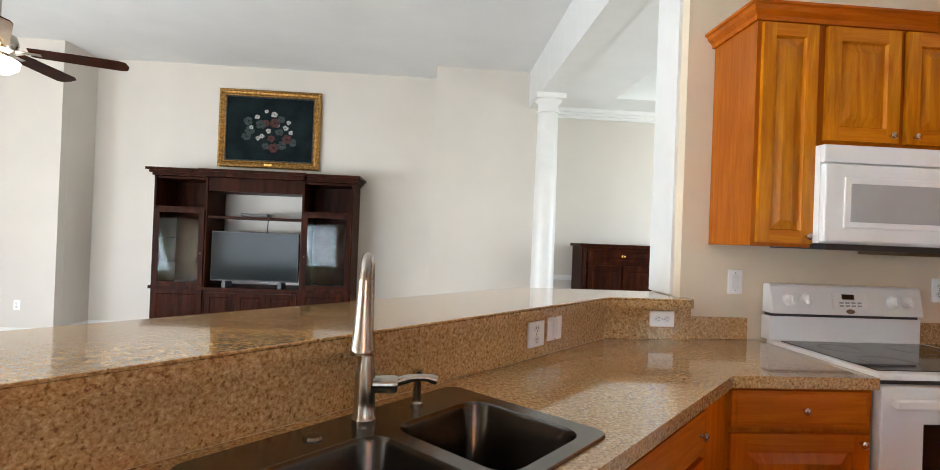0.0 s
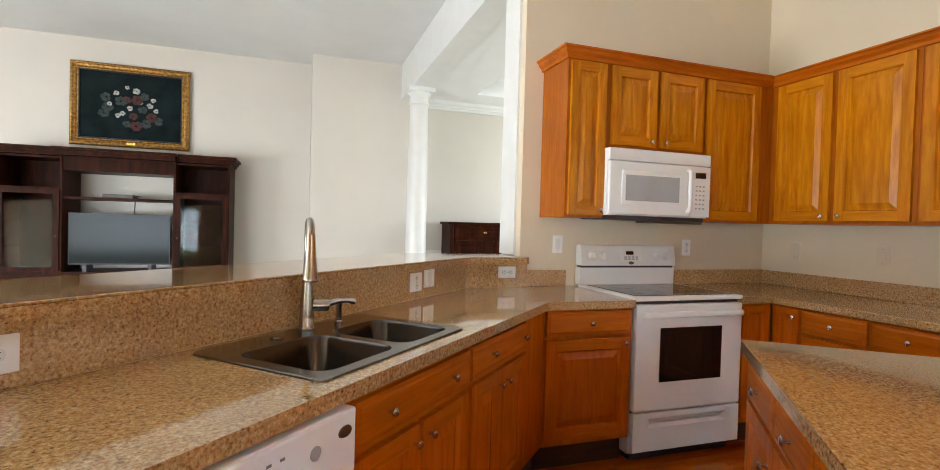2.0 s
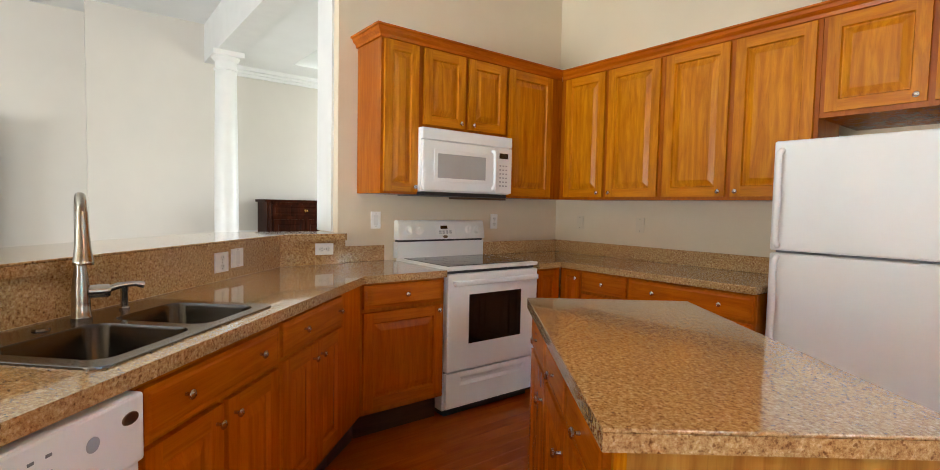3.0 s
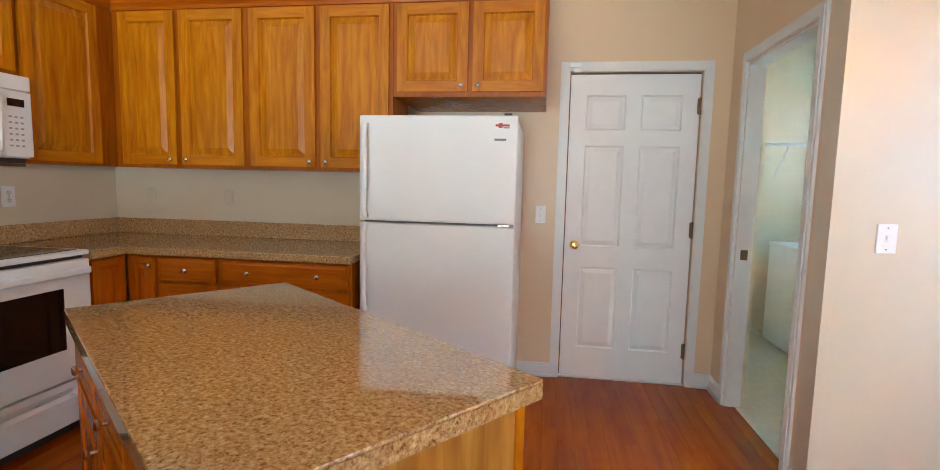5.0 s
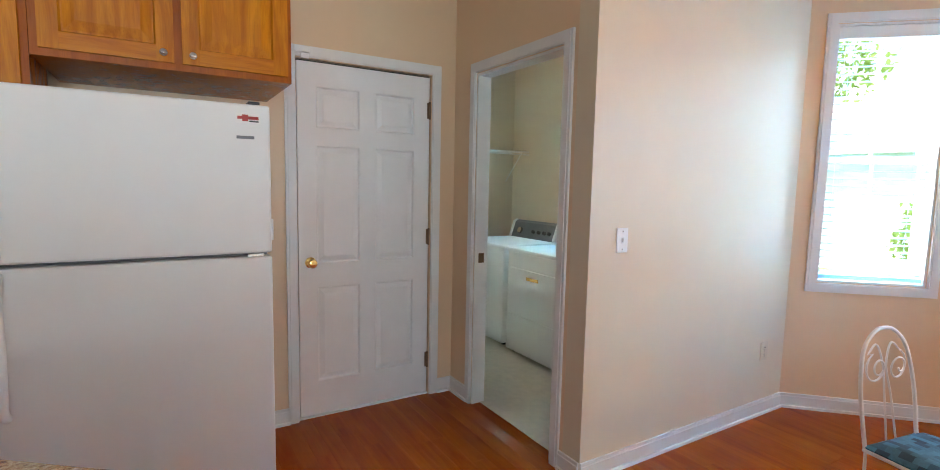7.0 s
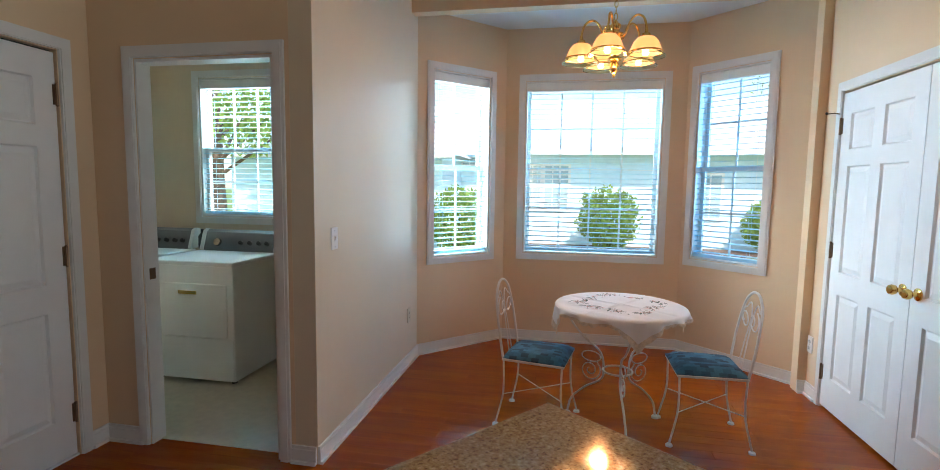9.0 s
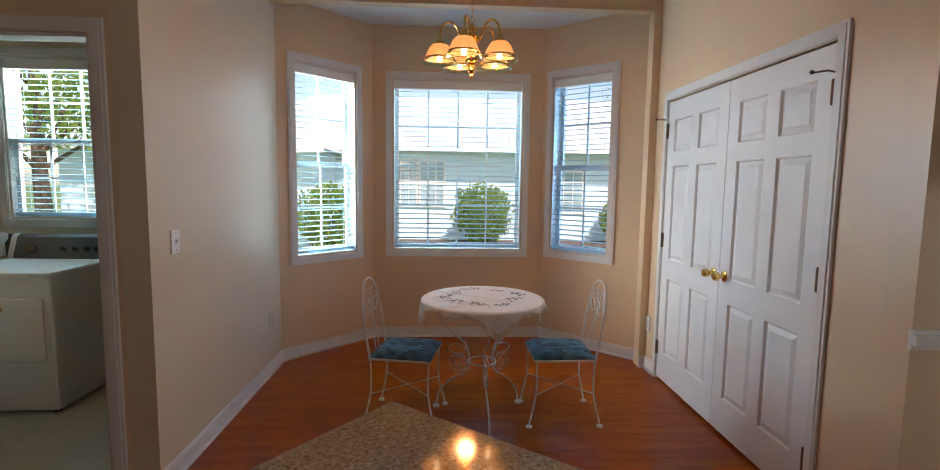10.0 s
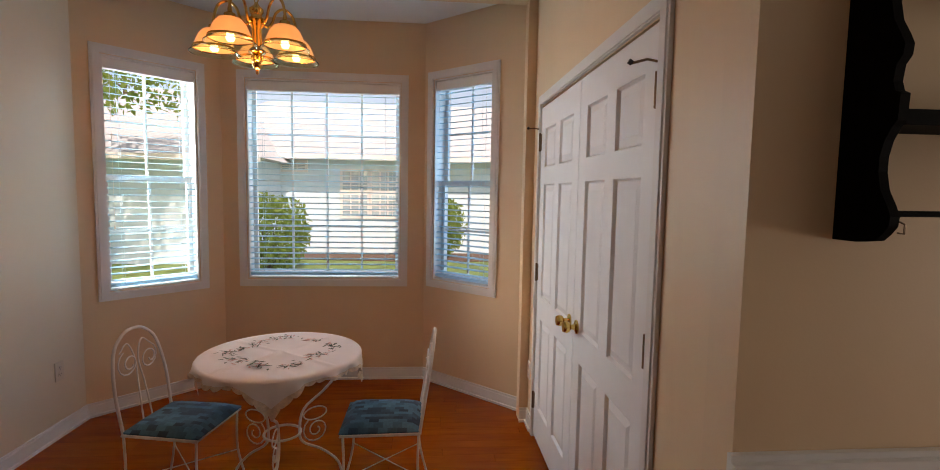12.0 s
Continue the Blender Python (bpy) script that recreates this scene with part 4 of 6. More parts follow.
# ---- dishwasher ----
_d = thing("dishwasher", SINK @ pose(-0.022, FV - 0.005, 0), "white built-in dishwasher with a button panel", "dishwasher")
part("body", box(0, 0.02, 0.10, 0.605, 0.56, 0.866), WHITE, _d)
part("door", box(0.004, -0.02, 0.14, 0.601, 0.019, 0.70, 0.006), WHITE, _d)
_p = part("control_panel", box(0.004, -0.035, 0.705, 0.601, 0.019, 0.862, 0.008), WHITE, _d)
_bm = bmesh.new()
for k in range(10):
    for z in (0.752, 0.79, 0.822):
        add_box(_bm, 0.06 + 0.034 * k, -0.0362, z, 0.072 + 0.034 * k, -0.0352, z + 0.006)
part("button_print", _bm, SLATE, _p)
part("badge", lathe([(0, 0), (0.023, 0), (0.021, 0.003), (0, 0.003)], 20, pose(0.56, -0.0352, 0.815, 90) @ Matrix.Diagonal((1, 0.62, 1, 1))), BRONZE, _p, "dark oval badge")
part("dial_print", lathe([(0, 0), (0.016, 0), (0.016, 0.001), (0, 0.001)], 20, pose(0.465, -0.0352, 0.80, 90)), GREYW, _p)
part("kick_plate", box(0.004, 0.03, 0.0, 0.601, 0.05, 0.13), WHITE, _d)

# ---- range ----
RX0, RX1, RY = 1.775, 2.530, 1.775
_r = thing("range", pose(RX0, RY, 0), "white freestanding electric range with black glass top", "range")
_w = RX1 - RX0
part("body", box(0, 0.03, 0.045, _w, 0.63, 0.905, 0.004), WHITE, _r)
# One dark block stands in for the shaded gap and the levelling feet.
part("foot_gap_block", box(0.03, 0.05, 0.0, _w - 0.03, 0.6, 0.045), DARK, _r)
part("cooktop_frame", box(-0.004, -0.005, 0.905, _w + 0.004, 0.60, 0.929, 0.006), WHITE, _r)
_g2 = part("cooktop_glass", box(0.03, 0.035, 0.9295, _w - 0.03, 0.545, 0.9325), BLACK, _r, "black ceramic cooktop")
for x, y, q in ((0.2, 0.16, 0.10), (0.55, 0.16, 0.085), (0.2, 0.41, 0.08), (0.55, 0.41, 0.10)):
    part("burner_ring", lathe([(q - 0.003, 0.0), (q, 0.0), (q, 0.0004), (q - 0.003, 0.0004), (q - 0.003, 0.0)], 32, pose(x, y, 0.9326)), SLATE, _g2)
_bg = part("backguard", prism([(0, 0.585), (_w, 0.585), (_w, 0.645), (0, 0.645)], 0.929, 1.04), WHITE, _r)
_bm = bmesh.new()
for x0, x1 in ((0.0, _w),):
    pr = [(0.565, 1.055), (0.59, 1.185), (0.605, 1.192), (0.645, 1.188), (0.645, 1.055)]
    a = [_bm.verts.new((x0, y, z)) for y, z in pr]
    b = [_bm.verts.new((x1, y, z)) for y, z in pr]
    _bm.faces.new(a)
    _bm.faces.new(b[::-1])
    for i in range(5):
        j = (i + 1) % 5
        _bm.faces.new((a[i], a[j], b[j], b[i]))
bmesh.ops.bevel(_bm, geom=_bm.edges[:], offset=0.004, segments=2, affect="EDGES")
_cp = part("control_panel", _bm, WHITE, _r)
part("vent_gap", box(0.01, 0.59, 1.04, _w - 0.01, 0.64, 1.055), DARK, _r)
_tilt = pose(0, 0.577, 1.12, -11, 0, 0)
for x in (0.085, 0.165, 0.60, 0.675):
    k = part("knob", lathe([(0, 0), (0.031, 0), (0.031, 0.004), (0.026, 0.008), (0.024, 0.022), (0.02, 0.026), (0, 0.026)], 20, _tilt @ pose(x, 0, 0.0, 90)), PLASTIC, _cp, "round white knob")
    part("pointer", box(x - 0.005, -0.034, -0.02, x + 0.005, -0.02, 0.02, 0.002), WHITE, k).matrix_local = _tilt
part("display_panel", box(0.30, -0.004, -0.034, 0.47, 0.002, 0.04, 0.001), PLASTIC, _cp).matrix_local = _tilt
part("clock_display", box(0.345, -0.006, 0.008, 0.405, -0.003, 0.032), BLACK, _cp).matrix_local = _tilt
_bm = bmesh.new()
for i in range(4):
    for j in range(2):
        add_box(_bm, 0.33 + 0.03 * i, -0.0055, -0.026 + 0.014 * j, 0.35 + 0.03 * i, -0.0035, -0.018 + 0.014 * j)
part("button_print", _bm, GREYW, _cp).matrix_local = _tilt
part("badge", lathe([(0, 0), (0.022, 0), (0.02, 0.003), (0, 0.003)], 18, _tilt @ pose(0.385, 0.0, -0.048, 90) @ Matrix.Diagonal((1, 0.5, 1, 1))), BRONZE, _cp)
_od = part("oven_door", box(0.004, -0.012, 0.29, _w - 0.004, 0.03, 0.885, 0.008), WHITE, _r)
part("oven_window", box(0.165, -0.0145, 0.45, 0.60, -0.011, 0.755, 0.001), BLACK, _od, "dark oven window")
_bm = box(0.03, -0.052, 0.815, _w - 0.03, -0.03, 0.85, 0.009, 3)
add_box(_bm, 0.04, -0.032, 0.82, 0.075, -0.011, 0.845)
add_box(_bm, _w - 0.075, -0.032, 0.82, _w - 0.04, -0.011, 0.845)
part("oven_handle", _bm, WHITE, _od, smooth=True)
# Dark strips put in for the shade in the gaps round the oven door.
part("gasket_gap", box(0.008, 0.024, 0.8855, _w - 0.008, 0.0302, 0.9045), DARK, _r, "dark strip for the shaded gap above the oven door")
part("gasket_gap", box(0.008, 0.022, 0.279, _w - 0.008, 0.0302, 0.291), DARK, _r)
_dr = part("storage_drawer", panel_slab(_w - 0.008, 0.215, 0.022, [(0.10, _w - 0.11, 0.13, 0.185)], 0.012, 0.02, 0.004, 0.0), WHITE, _r)
_dr.location = (0.004, 0.012, 0.065)

# ---- microwave ----
MX0, MX1, MY = 1.757, 2.512, 2.035
_m = thing("microwave", pose(MX0, MY, 0), "white over-the-range microwave oven with a grey window", "microwave")
_w = MX1 - MX0
part("body", box(0, 0.025, 1.385, _w, KY - MY - 0.002, 1.788, 0.004), WHITE, _m)
part("vent_grille", box(0, 0.0, 1.715, _w, 0.024, 1.788, 0.006), WHITE, _m)
_md = part("door", box(0.002, -0.004, 1.392, 0.60, 0.024, 1.71, 0.008), WHITE, _m)
part("window_frame", box(0.085, -0.0095, 1.45, 0.53, -0.003, 1.655, 0.004), WHITE, _md)
part("door_window", box(0.11, -0.0115, 1.475, 0.505, -0.0098, 1.63, 0.0005), GREYW, _md, "grey screened window")
part("door_handle", tube(curve_points([(0.572, -0.004, 1.68), (0.568, -0.034, 1.66), (0.562, -0.042, 1.55), (0.568, -0.034, 1.44), (0.572, -0.004, 1.42)], 14), 0.0125, 10), WHITE, _md, smooth=True)
_mp = part("control_panel", box(0.604, -0.002, 1.392, _w - 0.002, 0.024, 1.71, 0.004), WHITE, _m)
part("clock_display", box(0.635, -0.0045, 1.635, 0.715, -0.0015, 1.672), BLACK, _mp)
_bm = bmesh.new()
for i in range(3):
    for j in range(6):
        add_box(_bm, 0.638 + 0.028 * i, -0.0035, 1.44 + 0.028 * j, 0.652 + 0.028 * i, -0.0015, 1.449 + 0.028 * j)
part("button_print", _bm, GREYW, _mp)
part("underside", box(0.03, 0.02, 1.36, _w - 0.03, 0.36, 1.3845), DARK, _m)
part("hood_lamp", box(0.42, 0.10, 1.345, _w + 0.04, 0.30, 1.3595, 0.003), BRONZE, _m, "dark task lamp under the microwave")

# ---- refrigerator ----
_f = thing("refrigerator", along((2.85, 0.433), (2.85, -0.399)), "white top-freezer refrigerator beside the oak cabinets", "refrigerator")
part("cabinet", box(0.006, 0.075, 0.03, 0.826, 0.80, 1.652, 0.006), WHITE, _f)
_d1 = part("freezer_door", box(0, 0, 1.105, 0.832, 0.07, 1.657, 0.012, 3), WHITE, _f)
_d2 = part("fridge_door", box(0, 0, 0.10, 0.832, 0.07, 1.092, 0.012, 3), WHITE, _f)
part("gasket_gap", box(0.012, 0.05, 1.093, 0.82, 0.075, 1.104), SLATE, _f)
part("gasket_gap", box(0.012, 0.0705, 0.11, 0.82, 0.0745, 1.65), SLATE, _f)
part("base_grille", box(0.02, 0.07, 0.0, 0.81, 0.1, 0.09), PLASTIC, _f)
for d, z0, z1 in ((_d1, 1.13, 1.61), (_d2, 0.62, 1.075)):
    part("door_handle", tube(curve_points([(0.036, 0.0, z1), (0.036, -0.035, z1 - 0.04), (0.040, -0.040, (z0 + z1) / 2), (0.036, -0.035, z0 + 0.04), (0.036, 0.0, z0)], 16), 0.0155, 10), WHITE, d, "long white handle", smooth=True)
part("hinge_cover", box(0.76, 0.02, 1.658, 0.80, 0.10, 1.67, 0.003), DARK, _f)
part("lower_hinge", box(0.745, -0.004, 1.0935, 0.80, 0.05, 1.1035), NICKEL, _f)
part("maker_badge", box(0.715, -0.002, 1.53, 0.775, 0.001, 1.541), SLATE, _d1)
_st = thing("service_sticker", _f.matrix_world @ pose(0.755, -0.0008, 1.605), "small white and red service sticker on the freezer", "sticker")
part("paper", box(-0.042, -0.0008, -0.018, 0.042, 0, 0.018), PLASTIC, _st)
_bm = bmesh.new()
add_box(_bm, -0.036, -0.0016, -0.004, 0.036, -0.0009, 0.007)
add_box(_bm, -0.02, -0.0017, -0.011, 0.0, -0.0009, 0.013)
part("red_bar", _bm, RED, _st)
part("dark_bar", box(0.004, -0.0018, -0.013, 0.036, -0.0009, -0.008), INK, _st)

# ---- island ----
_ang = math.degrees(math.atan2(0.998, 0.79))
ISL = pose(1.413, 0.147, 0, 0, 0, _ang)     # x along the island
_i = thing("kitchen_island", ISL, "honey oak kitchen island cabinet", "kitchen island")
part("body", box(-0.60, -0.30, 0.10, 0.60, 0.30, 0.872), OAKF, _i)
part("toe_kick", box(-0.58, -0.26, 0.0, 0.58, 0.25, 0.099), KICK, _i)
part("end_panel", box(-0.606, -0.306, 0.10, -0.6005, 0.306, 0.871), OAKSIDE, _i, "light oak end panel")
for y in (-0.306, 0.290):
    part("corner_trim", box(-0.612, y - 0.004, 0.10, -0.596, y + 0.02, 0.8715, 0.002), OAK, _i)
_side = new("door_side")
_side.parent = _i
_side.matrix_local = pose(0.60, 0.3005, 0, 0, 0, 180)
for x0, x1 in ((0.02, 0.41), (0.43, 0.79), (0.81, 1.18)):
    for kind, a, b, kn in (("drawer", 0.735, 0.86, ((x1 - x0) / 2, 0.062)), ("door", 0.16, 0.715, (x1 - x0 - 0.04, 0.47))):
        w, h = x1 - x0, b - a
        if kind == "door":
            bm = panel_slab(w, h, 0.019, [(0.055, w - 0.055, 0.055, h - 0.055)], 0.012, 0.009, 0.034, 0.85)
        else:
            bm = panel_slab(w, h, 0.019, [(0.012, w - 0.012, 0.012, h - 0.012)], -0.003, 0.008, 0.006, 0.0)
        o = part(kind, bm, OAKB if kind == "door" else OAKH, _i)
        o.matrix_local = pose(0.60, 0.3005, 0, 0, 0, 180) @ pose(x0, -0.001, a)
        cabinet_knob(pose(kn[0], -0.019, kn[1]), o)
bpy.data.objects.remove(_side)
_t = thing("island_top", ISL, "speckled tan laminate island worktop", "countertop")
part("edge_band", box(-0.6345, -0.337, CB - 0.002, 0.6345, 0.337, CT - 0.0085), STONE, _t, "speckled laminate edge")
part("top_sheet", box(-0.635, -0.3375, CT - 0.008, 0.635, 0.3375, CT, 0.003, 2), STONE, _t)


# ---- laundry ----
setting("floor_laundry", box(2.58, -3.42, -0.02, 5.3, LY - 0.06, 0.004), VINYL)


def laundry_machine(name, m, label, dryer):
    w = thing(name, m, label, "dryer" if dryer else "washing machine")
    part("body", box(0, 0.0, 0.03, 0.685, 0.68, 0.85, 0.012, 3), WHITE, w)
    part("top", box(-0.004, -0.008, 0.845, 0.689, 0.60, 0.875, 0.012, 3), WHITE, w)
    for x in (0.05, 0.635):
        for y in (0.06, 0.6):
            part("foot", lathe([(0, 0), (0.02, 0), (0.016, 0.035), (0, 0.035)], 10, pose(x, y, 0)), DARK, w)
    bm = bmesh.new()
    pr = [(0.55, 0.875), (0.60, 1.02), (0.635, 1.04), (0.67, 1.03), (0.67, 0.875)]
    a = [bm.verts.new((0.03, y, z)) for y, z in pr]
    b = [bm.verts.new((0.655, y, z)) for y, z in pr]
    bm.faces.new(a)
    bm.faces.new(b)
    for i in range(5):
        bm.faces.new((a[i], a[(i + 1) % 5], b[(i + 1) % 5], b[i]))
    c = part("console", bm, SLATE, w, "grey sloping control console")
    for x0 in (0.0, 0.655):
        bm = bmesh.new()
        a = [bm.verts.new((x0, y - 0.008, z + 0.006)) for y, z in pr]
        b = [bm.verts.new((x0 + 0.03, y - 0.008, z + 0.006)) for y, z in pr]
        bm.faces.new(a)
        bm.faces.new(b)
        for i in range(5):
            bm.faces.new((a[i], a[(i + 1) % 5], b[(i + 1) % 5], b[i]))
        part("end_cap", bm, WHITE, c)
    tilt = pose(0, 0.572, 0.94, -20)
    for x, r in ((0.15, 0.032), (0.36, 0.018), (0.44, 0.018), (0.52, 0.018), (0.59, 0.018)):
        part("dial", lathe([(0, 0), (r, 0), (r * 0.9, 0.02), (0, 0.022)], 16, tilt @ pose(x, 0, 0, 90)), NICKEL if r > 0.03 else DARK, c)
    if dryer:
        part("door", box(0.045, -0.012, 0.34, 0.64, 0.004, 0.72, 0.008, 3), WHITE, w)
        part("door_handle", box(0.27, -0.02, 0.645, 0.41, -0.0115, 0.67, 0.003), BRASS, w, "yellowed door pull")
        part("toe_panel", box(0.006, -0.006, 0.035, 0.679, 0.002, 0.335, 0.003), WHITE, w)
    return w


laundry_machine("dryer", along((4.17, -2.46), (3.485, -2.46)), "white clothes dryer with a grey console", True)
laundry_machine("washing_machine", along((4.95, -2.48), (4.265, -2.48)), "white top-loading washing machine with a grey console", False)
_b = thing("bottle", pose(4.217, -3.1, 0.876), "dark bottle standing between the laundry machines", "bottle")
part("body", lathe([(0, 0), (0.032, 0), (0.032, 0.10), (0.012, 0.13), (0.012, 0.16), (0, 0.16)], 14), DARK, _b, smooth=True)
_s = thing("wire_shelf", pose(5.29, 0, 1.72), "white wire shelf on the laundry wall", "shelf")
_bm = bmesh.new()
for x in (-0.01, -0.15, -0.30):
    add_tube(_bm, [(x, -1.82, 0), (x, -3.27, 0)], 0.005, 6)
add_tube(_bm, [(-0.305, -1.82, -0.03), (-0.305, -3.27, -0.03)], 0.005, 6)
part("rails", _bm, IRON, _s)
_bm = bmesh.new()
for k in range(57):
    add_tube(_bm, [(-0.005, -1.83 - k * 0.025, 0.004), (-0.30, -1.83 - k * 0.025, 0.004), (-0.306, -1.83 - k * 0.025, -0.03)], 0.0022, 4)
tagged(part("wires", _bm, IRON, _s), kind="stuff")
for y in (-2.0, -2.6, -3.2):
    part("brace", tube([(-0.28, y, -0.005), (-0.004, y, -0.30)], 0.005, 6), IRON, _s)

# ---- nook: table, chairs, cloth ----
TC = (0.928, -2.42)
_t = thing("bistro_table", pose(*TC, 0), "round white wrought-iron bistro table", "table")
TR, TZ = 0.365, 0.738
part("tabletop", lathe([(0, TZ - 0.015), (TR - 0.02, TZ - 0.015), (TR - 0.012, TZ - 0.008), (TR - 0.02, TZ), (0, TZ)], 48), IRON, _t)
part("ring", tube([(0.085 * math.cos(k * math.pi / 12), 0.085 * math.sin(k * math.pi / 12), 0.345) for k in range(24)], 0.006, 8, True), IRON, _t, smooth=True)
for k in range(3):
    a = radians(95 + 120 * k)

    def rad(r, z, s=0.0):
        return (r * math.cos(a) - s * math.sin(a), r * math.sin(a) + s * math.cos(a), z)

    leg = curve_points([rad(0.33, 0.722), rad(0.315, 0.62), rad(0.22, 0.515), rad(0.11, 0.44), rad(0.085, 0.345), rad(0.10, 0.27), rad(0.20, 0.20), rad(0.285, 0.11), rad(0.31, 0.02)], 34)
    l = part("leg", tube(leg, 0.0065, 9), IRON, _t, "curved white iron leg", smooth=True)
    part("foot", lathe([(0, 0), (0.022, 0), (0.02, 0.012), (0.008, 0.02), (0, 0.02)], 14, pose(*rad(0.31, 0.0))), IRON, l, smooth=True)
    sp = []
    for q in range(26):
        w = q / 25
        th, r = w * 3.6 * math.pi, 0.07 * (1 - 0.82 * w)
        sp.append(rad(0.17 + r * math.cos(th + 2.2), 0.315 + r * math.sin(th + 2.2)))
    part("scroll", tube(sp, 0.0036, 6), IRON, l, smooth=True)
    sp = []
    for q in range(20):
        th = 2 * math.pi * q / 20
        sp.append(rad(0.165 + 0.06 * math.cos(th), 0.40 + 0.032 * math.sin(th)))
    part("scroll", tube(sp, 0.0036, 6, True), IRON, l, smooth=True)


def cloth_material():
    m, t, p = _nodes("embroidered_cloth")
    f, _ = _noise(t, 5.0)
    base = _ramp(t, f, [(0.3, (0.86, 0.85, 0.85)), (0.7, (0.91, 0.90, 0.90))])
    t.links.new(base, p.inputs["Base Color"])
    p.inputs["Roughness"].default_value = 0.85
    g, _ = _noise(t, 420, detail=2.0)
    _bump(t, p, g, 0.25)
    return m


CLOTH = cloth_material()
LACE = surface("lace_edging", (0.74, 0.64, 0.52), 0.9, vary=0.18, scale=60, grain=240, bump=0.5)
_c = thing("tablecloth", pose(*TC, TZ), "white embroidered tablecloth with a lace edge", "tablecloth")
CR = TR + 0.006
TURN = radians(54)
N = 192


def cloth_hem(th):
    """How far the cloth hangs at an angle: a square cloth, its four corners longest, in loose folds."""
    sq = 0.43 / max(abs(math.cos(th - TURN)), abs(math.sin(th - TURN)))
    return 0.022 + 0.98 * max(0.0, sq - 0.47) + 0.006 * math.sin(7 * th + 0.7)


def cloth_skirt(th, s):
    """A point of the hanging part, s from the table's rim to the hem."""
    drop = cloth_hem(th)
    r = CR + 0.006 + s * (0.013 * math.sin(13 * th + 1.0) + 0.006 * math.sin(29 * th) - 0.10 * max(0.0, drop - 0.07))
    return (r * math.cos(th), r * math.sin(th), -0.010 - drop * s)


bm = bmesh.new()
grid = []
for r in (0.0, 0.03, 0.06, 0.1, 0.14, 0.18, 0.22, 0.26, 0.30, 0.33, CR - 0.012, CR - 0.002, CR + 0.004):
    row = []
    for k in range(N):
        th = 2 * math.pi * k / N
        a, b = r * math.cos(th - TURN), r * math.sin(th - TURN)
        z = 0.005 + 0.004 * noise.noise(Vector((7 * a, 7 * b, 0.3))) + 0.003 * noise.noise(Vector((16 * a, 5 * b, 4.3)))
        z += 0.006 * math.exp(-(a / 0.011) ** 2) + 0.006 * math.exp(-(b / 0.011) ** 2) + 0.004 * math.exp(-((a - 0.17) / 0.012) ** 2)
        if r > CR - 0.02:
            z = 0.004 if r < CR - 0.005 else 0.001 if r < CR else -0.006
        row.append(bm.verts.new((r * math.cos(th), r * math.sin(th), z)))
    grid.append(row)
for q in (0.25, 0.5, 0.72):
    grid.append([bm.verts.new(cloth_skirt(2 * math.pi * k / N, q)) for k in range(N)])
for a, b in zip(grid, grid[1:]):
    for k in range(N):
        j = (k + 1) % N
        bm.faces.new((a[k], a[j], b[j], b[k]))
bmesh.ops.remove_doubles(bm, verts=grid[0], dist=1e-4)
part("cloth", bm, CLOTH, _c, smooth=True)
bm = bmesh.new()
rows_ = []
for q in (0.70, 0.86, 1.0):
    row = []
    for k in range(3 * N):
        th = 2 * math.pi * k / (3 * N)
        x, y, z = cloth_skirt(th, q)
        g = 1.004
        row.append(bm.verts.new((x * g, y * g, z - (0.013 * abs(math.sin(24 * th)) ** 0.7 if q == 1.0 else 0.0))))
    rows_.append(row)
for a, b in zip(rows_, rows_[1:]):
    for k in range(3 * N):
        j = (k + 1) % (3 * N)
        bm.faces.new((a[k], a[j], b[j], b[k]))
part("lace_edge", bm, LACE, _c, "scalloped cream lace edge")
LEAF = surface("green_thread", (0.07, 0.12, 0.10), 0.8, vary=0.5, scale=40)
PETAL = surface("pink_thread", (0.70, 0.44, 0.40), 0.8, vary=0.2, scale=40)
rnd = random.Random(5)
for name, mt, n in (("embroidered_leaf", LEAF, 150), ("embroidered_petal", PETAL, 90)):
    bm = bmesh.new()
    for k in range(n):
        th = (rnd.randrange(9) + rnd.gauss(0, 0.24)) * 2 * math.pi / 9
        rr = 0.215 + 0.025 * math.sin(4 * th + 0.6) + rnd.gauss(0, 0.02)
        q = rnd.uniform(0, math.pi)
        l, w = rnd.uniform(0.010, 0.026), rnd.uniform(0.003, 0.006)
        x, y = rr * math.cos(th), rr * math.sin(th)
        c, s = math.cos(q), math.sin(q)
        bm.faces.new([bm.verts.new((x + a * c - b * s, y + a * s + b * c, 0.0125)) for a, b in ((-l, 0), (0, -w), (l, 0), (0, w))])
    tagged(part(name, bm, mt, _c), kind="stuff")
CUSH = bpy.data.materials.new("blue_patchwork")
CUSH.use_nodes = True
_t2 = CUSH.node_tree
_p2 = _t2.nodes["Principled BSDF"]
_br = _t2.nodes.new("ShaderNodeTexBrick")
_co = _t2.nodes.new("ShaderNodeTexCoord")
_t2.links.new(_co.outputs["Object"], _br.inputs["Vector"])
_br.inputs["Scale"].default_value = 14
_br.inputs["Mortar Size"].default_value = 0.0
_br.inputs["Color1"].default_value = (0.006, 0.03, 0.06, 1)
_br.inputs["Color2"].default_value = (0.08, 0.25, 0.38, 1)
_br.inputs["Brick Width"].default_value, _br.inputs["Row Height"].default_value = 0.62, 0.36
_f2, _ = _noise(_t2, 90)
_t2.links.new(_mix(_t2, "MULTIPLY", 0.6, _br.outputs["Color"], _ramp(_t2, _f2, [(0.3, (0.6, 0.6, 0.6)), (0.7, (1, 1, 1))])), _p2.inputs["Base Color"])
_p2.inputs["Roughness"].default_value = 0.8


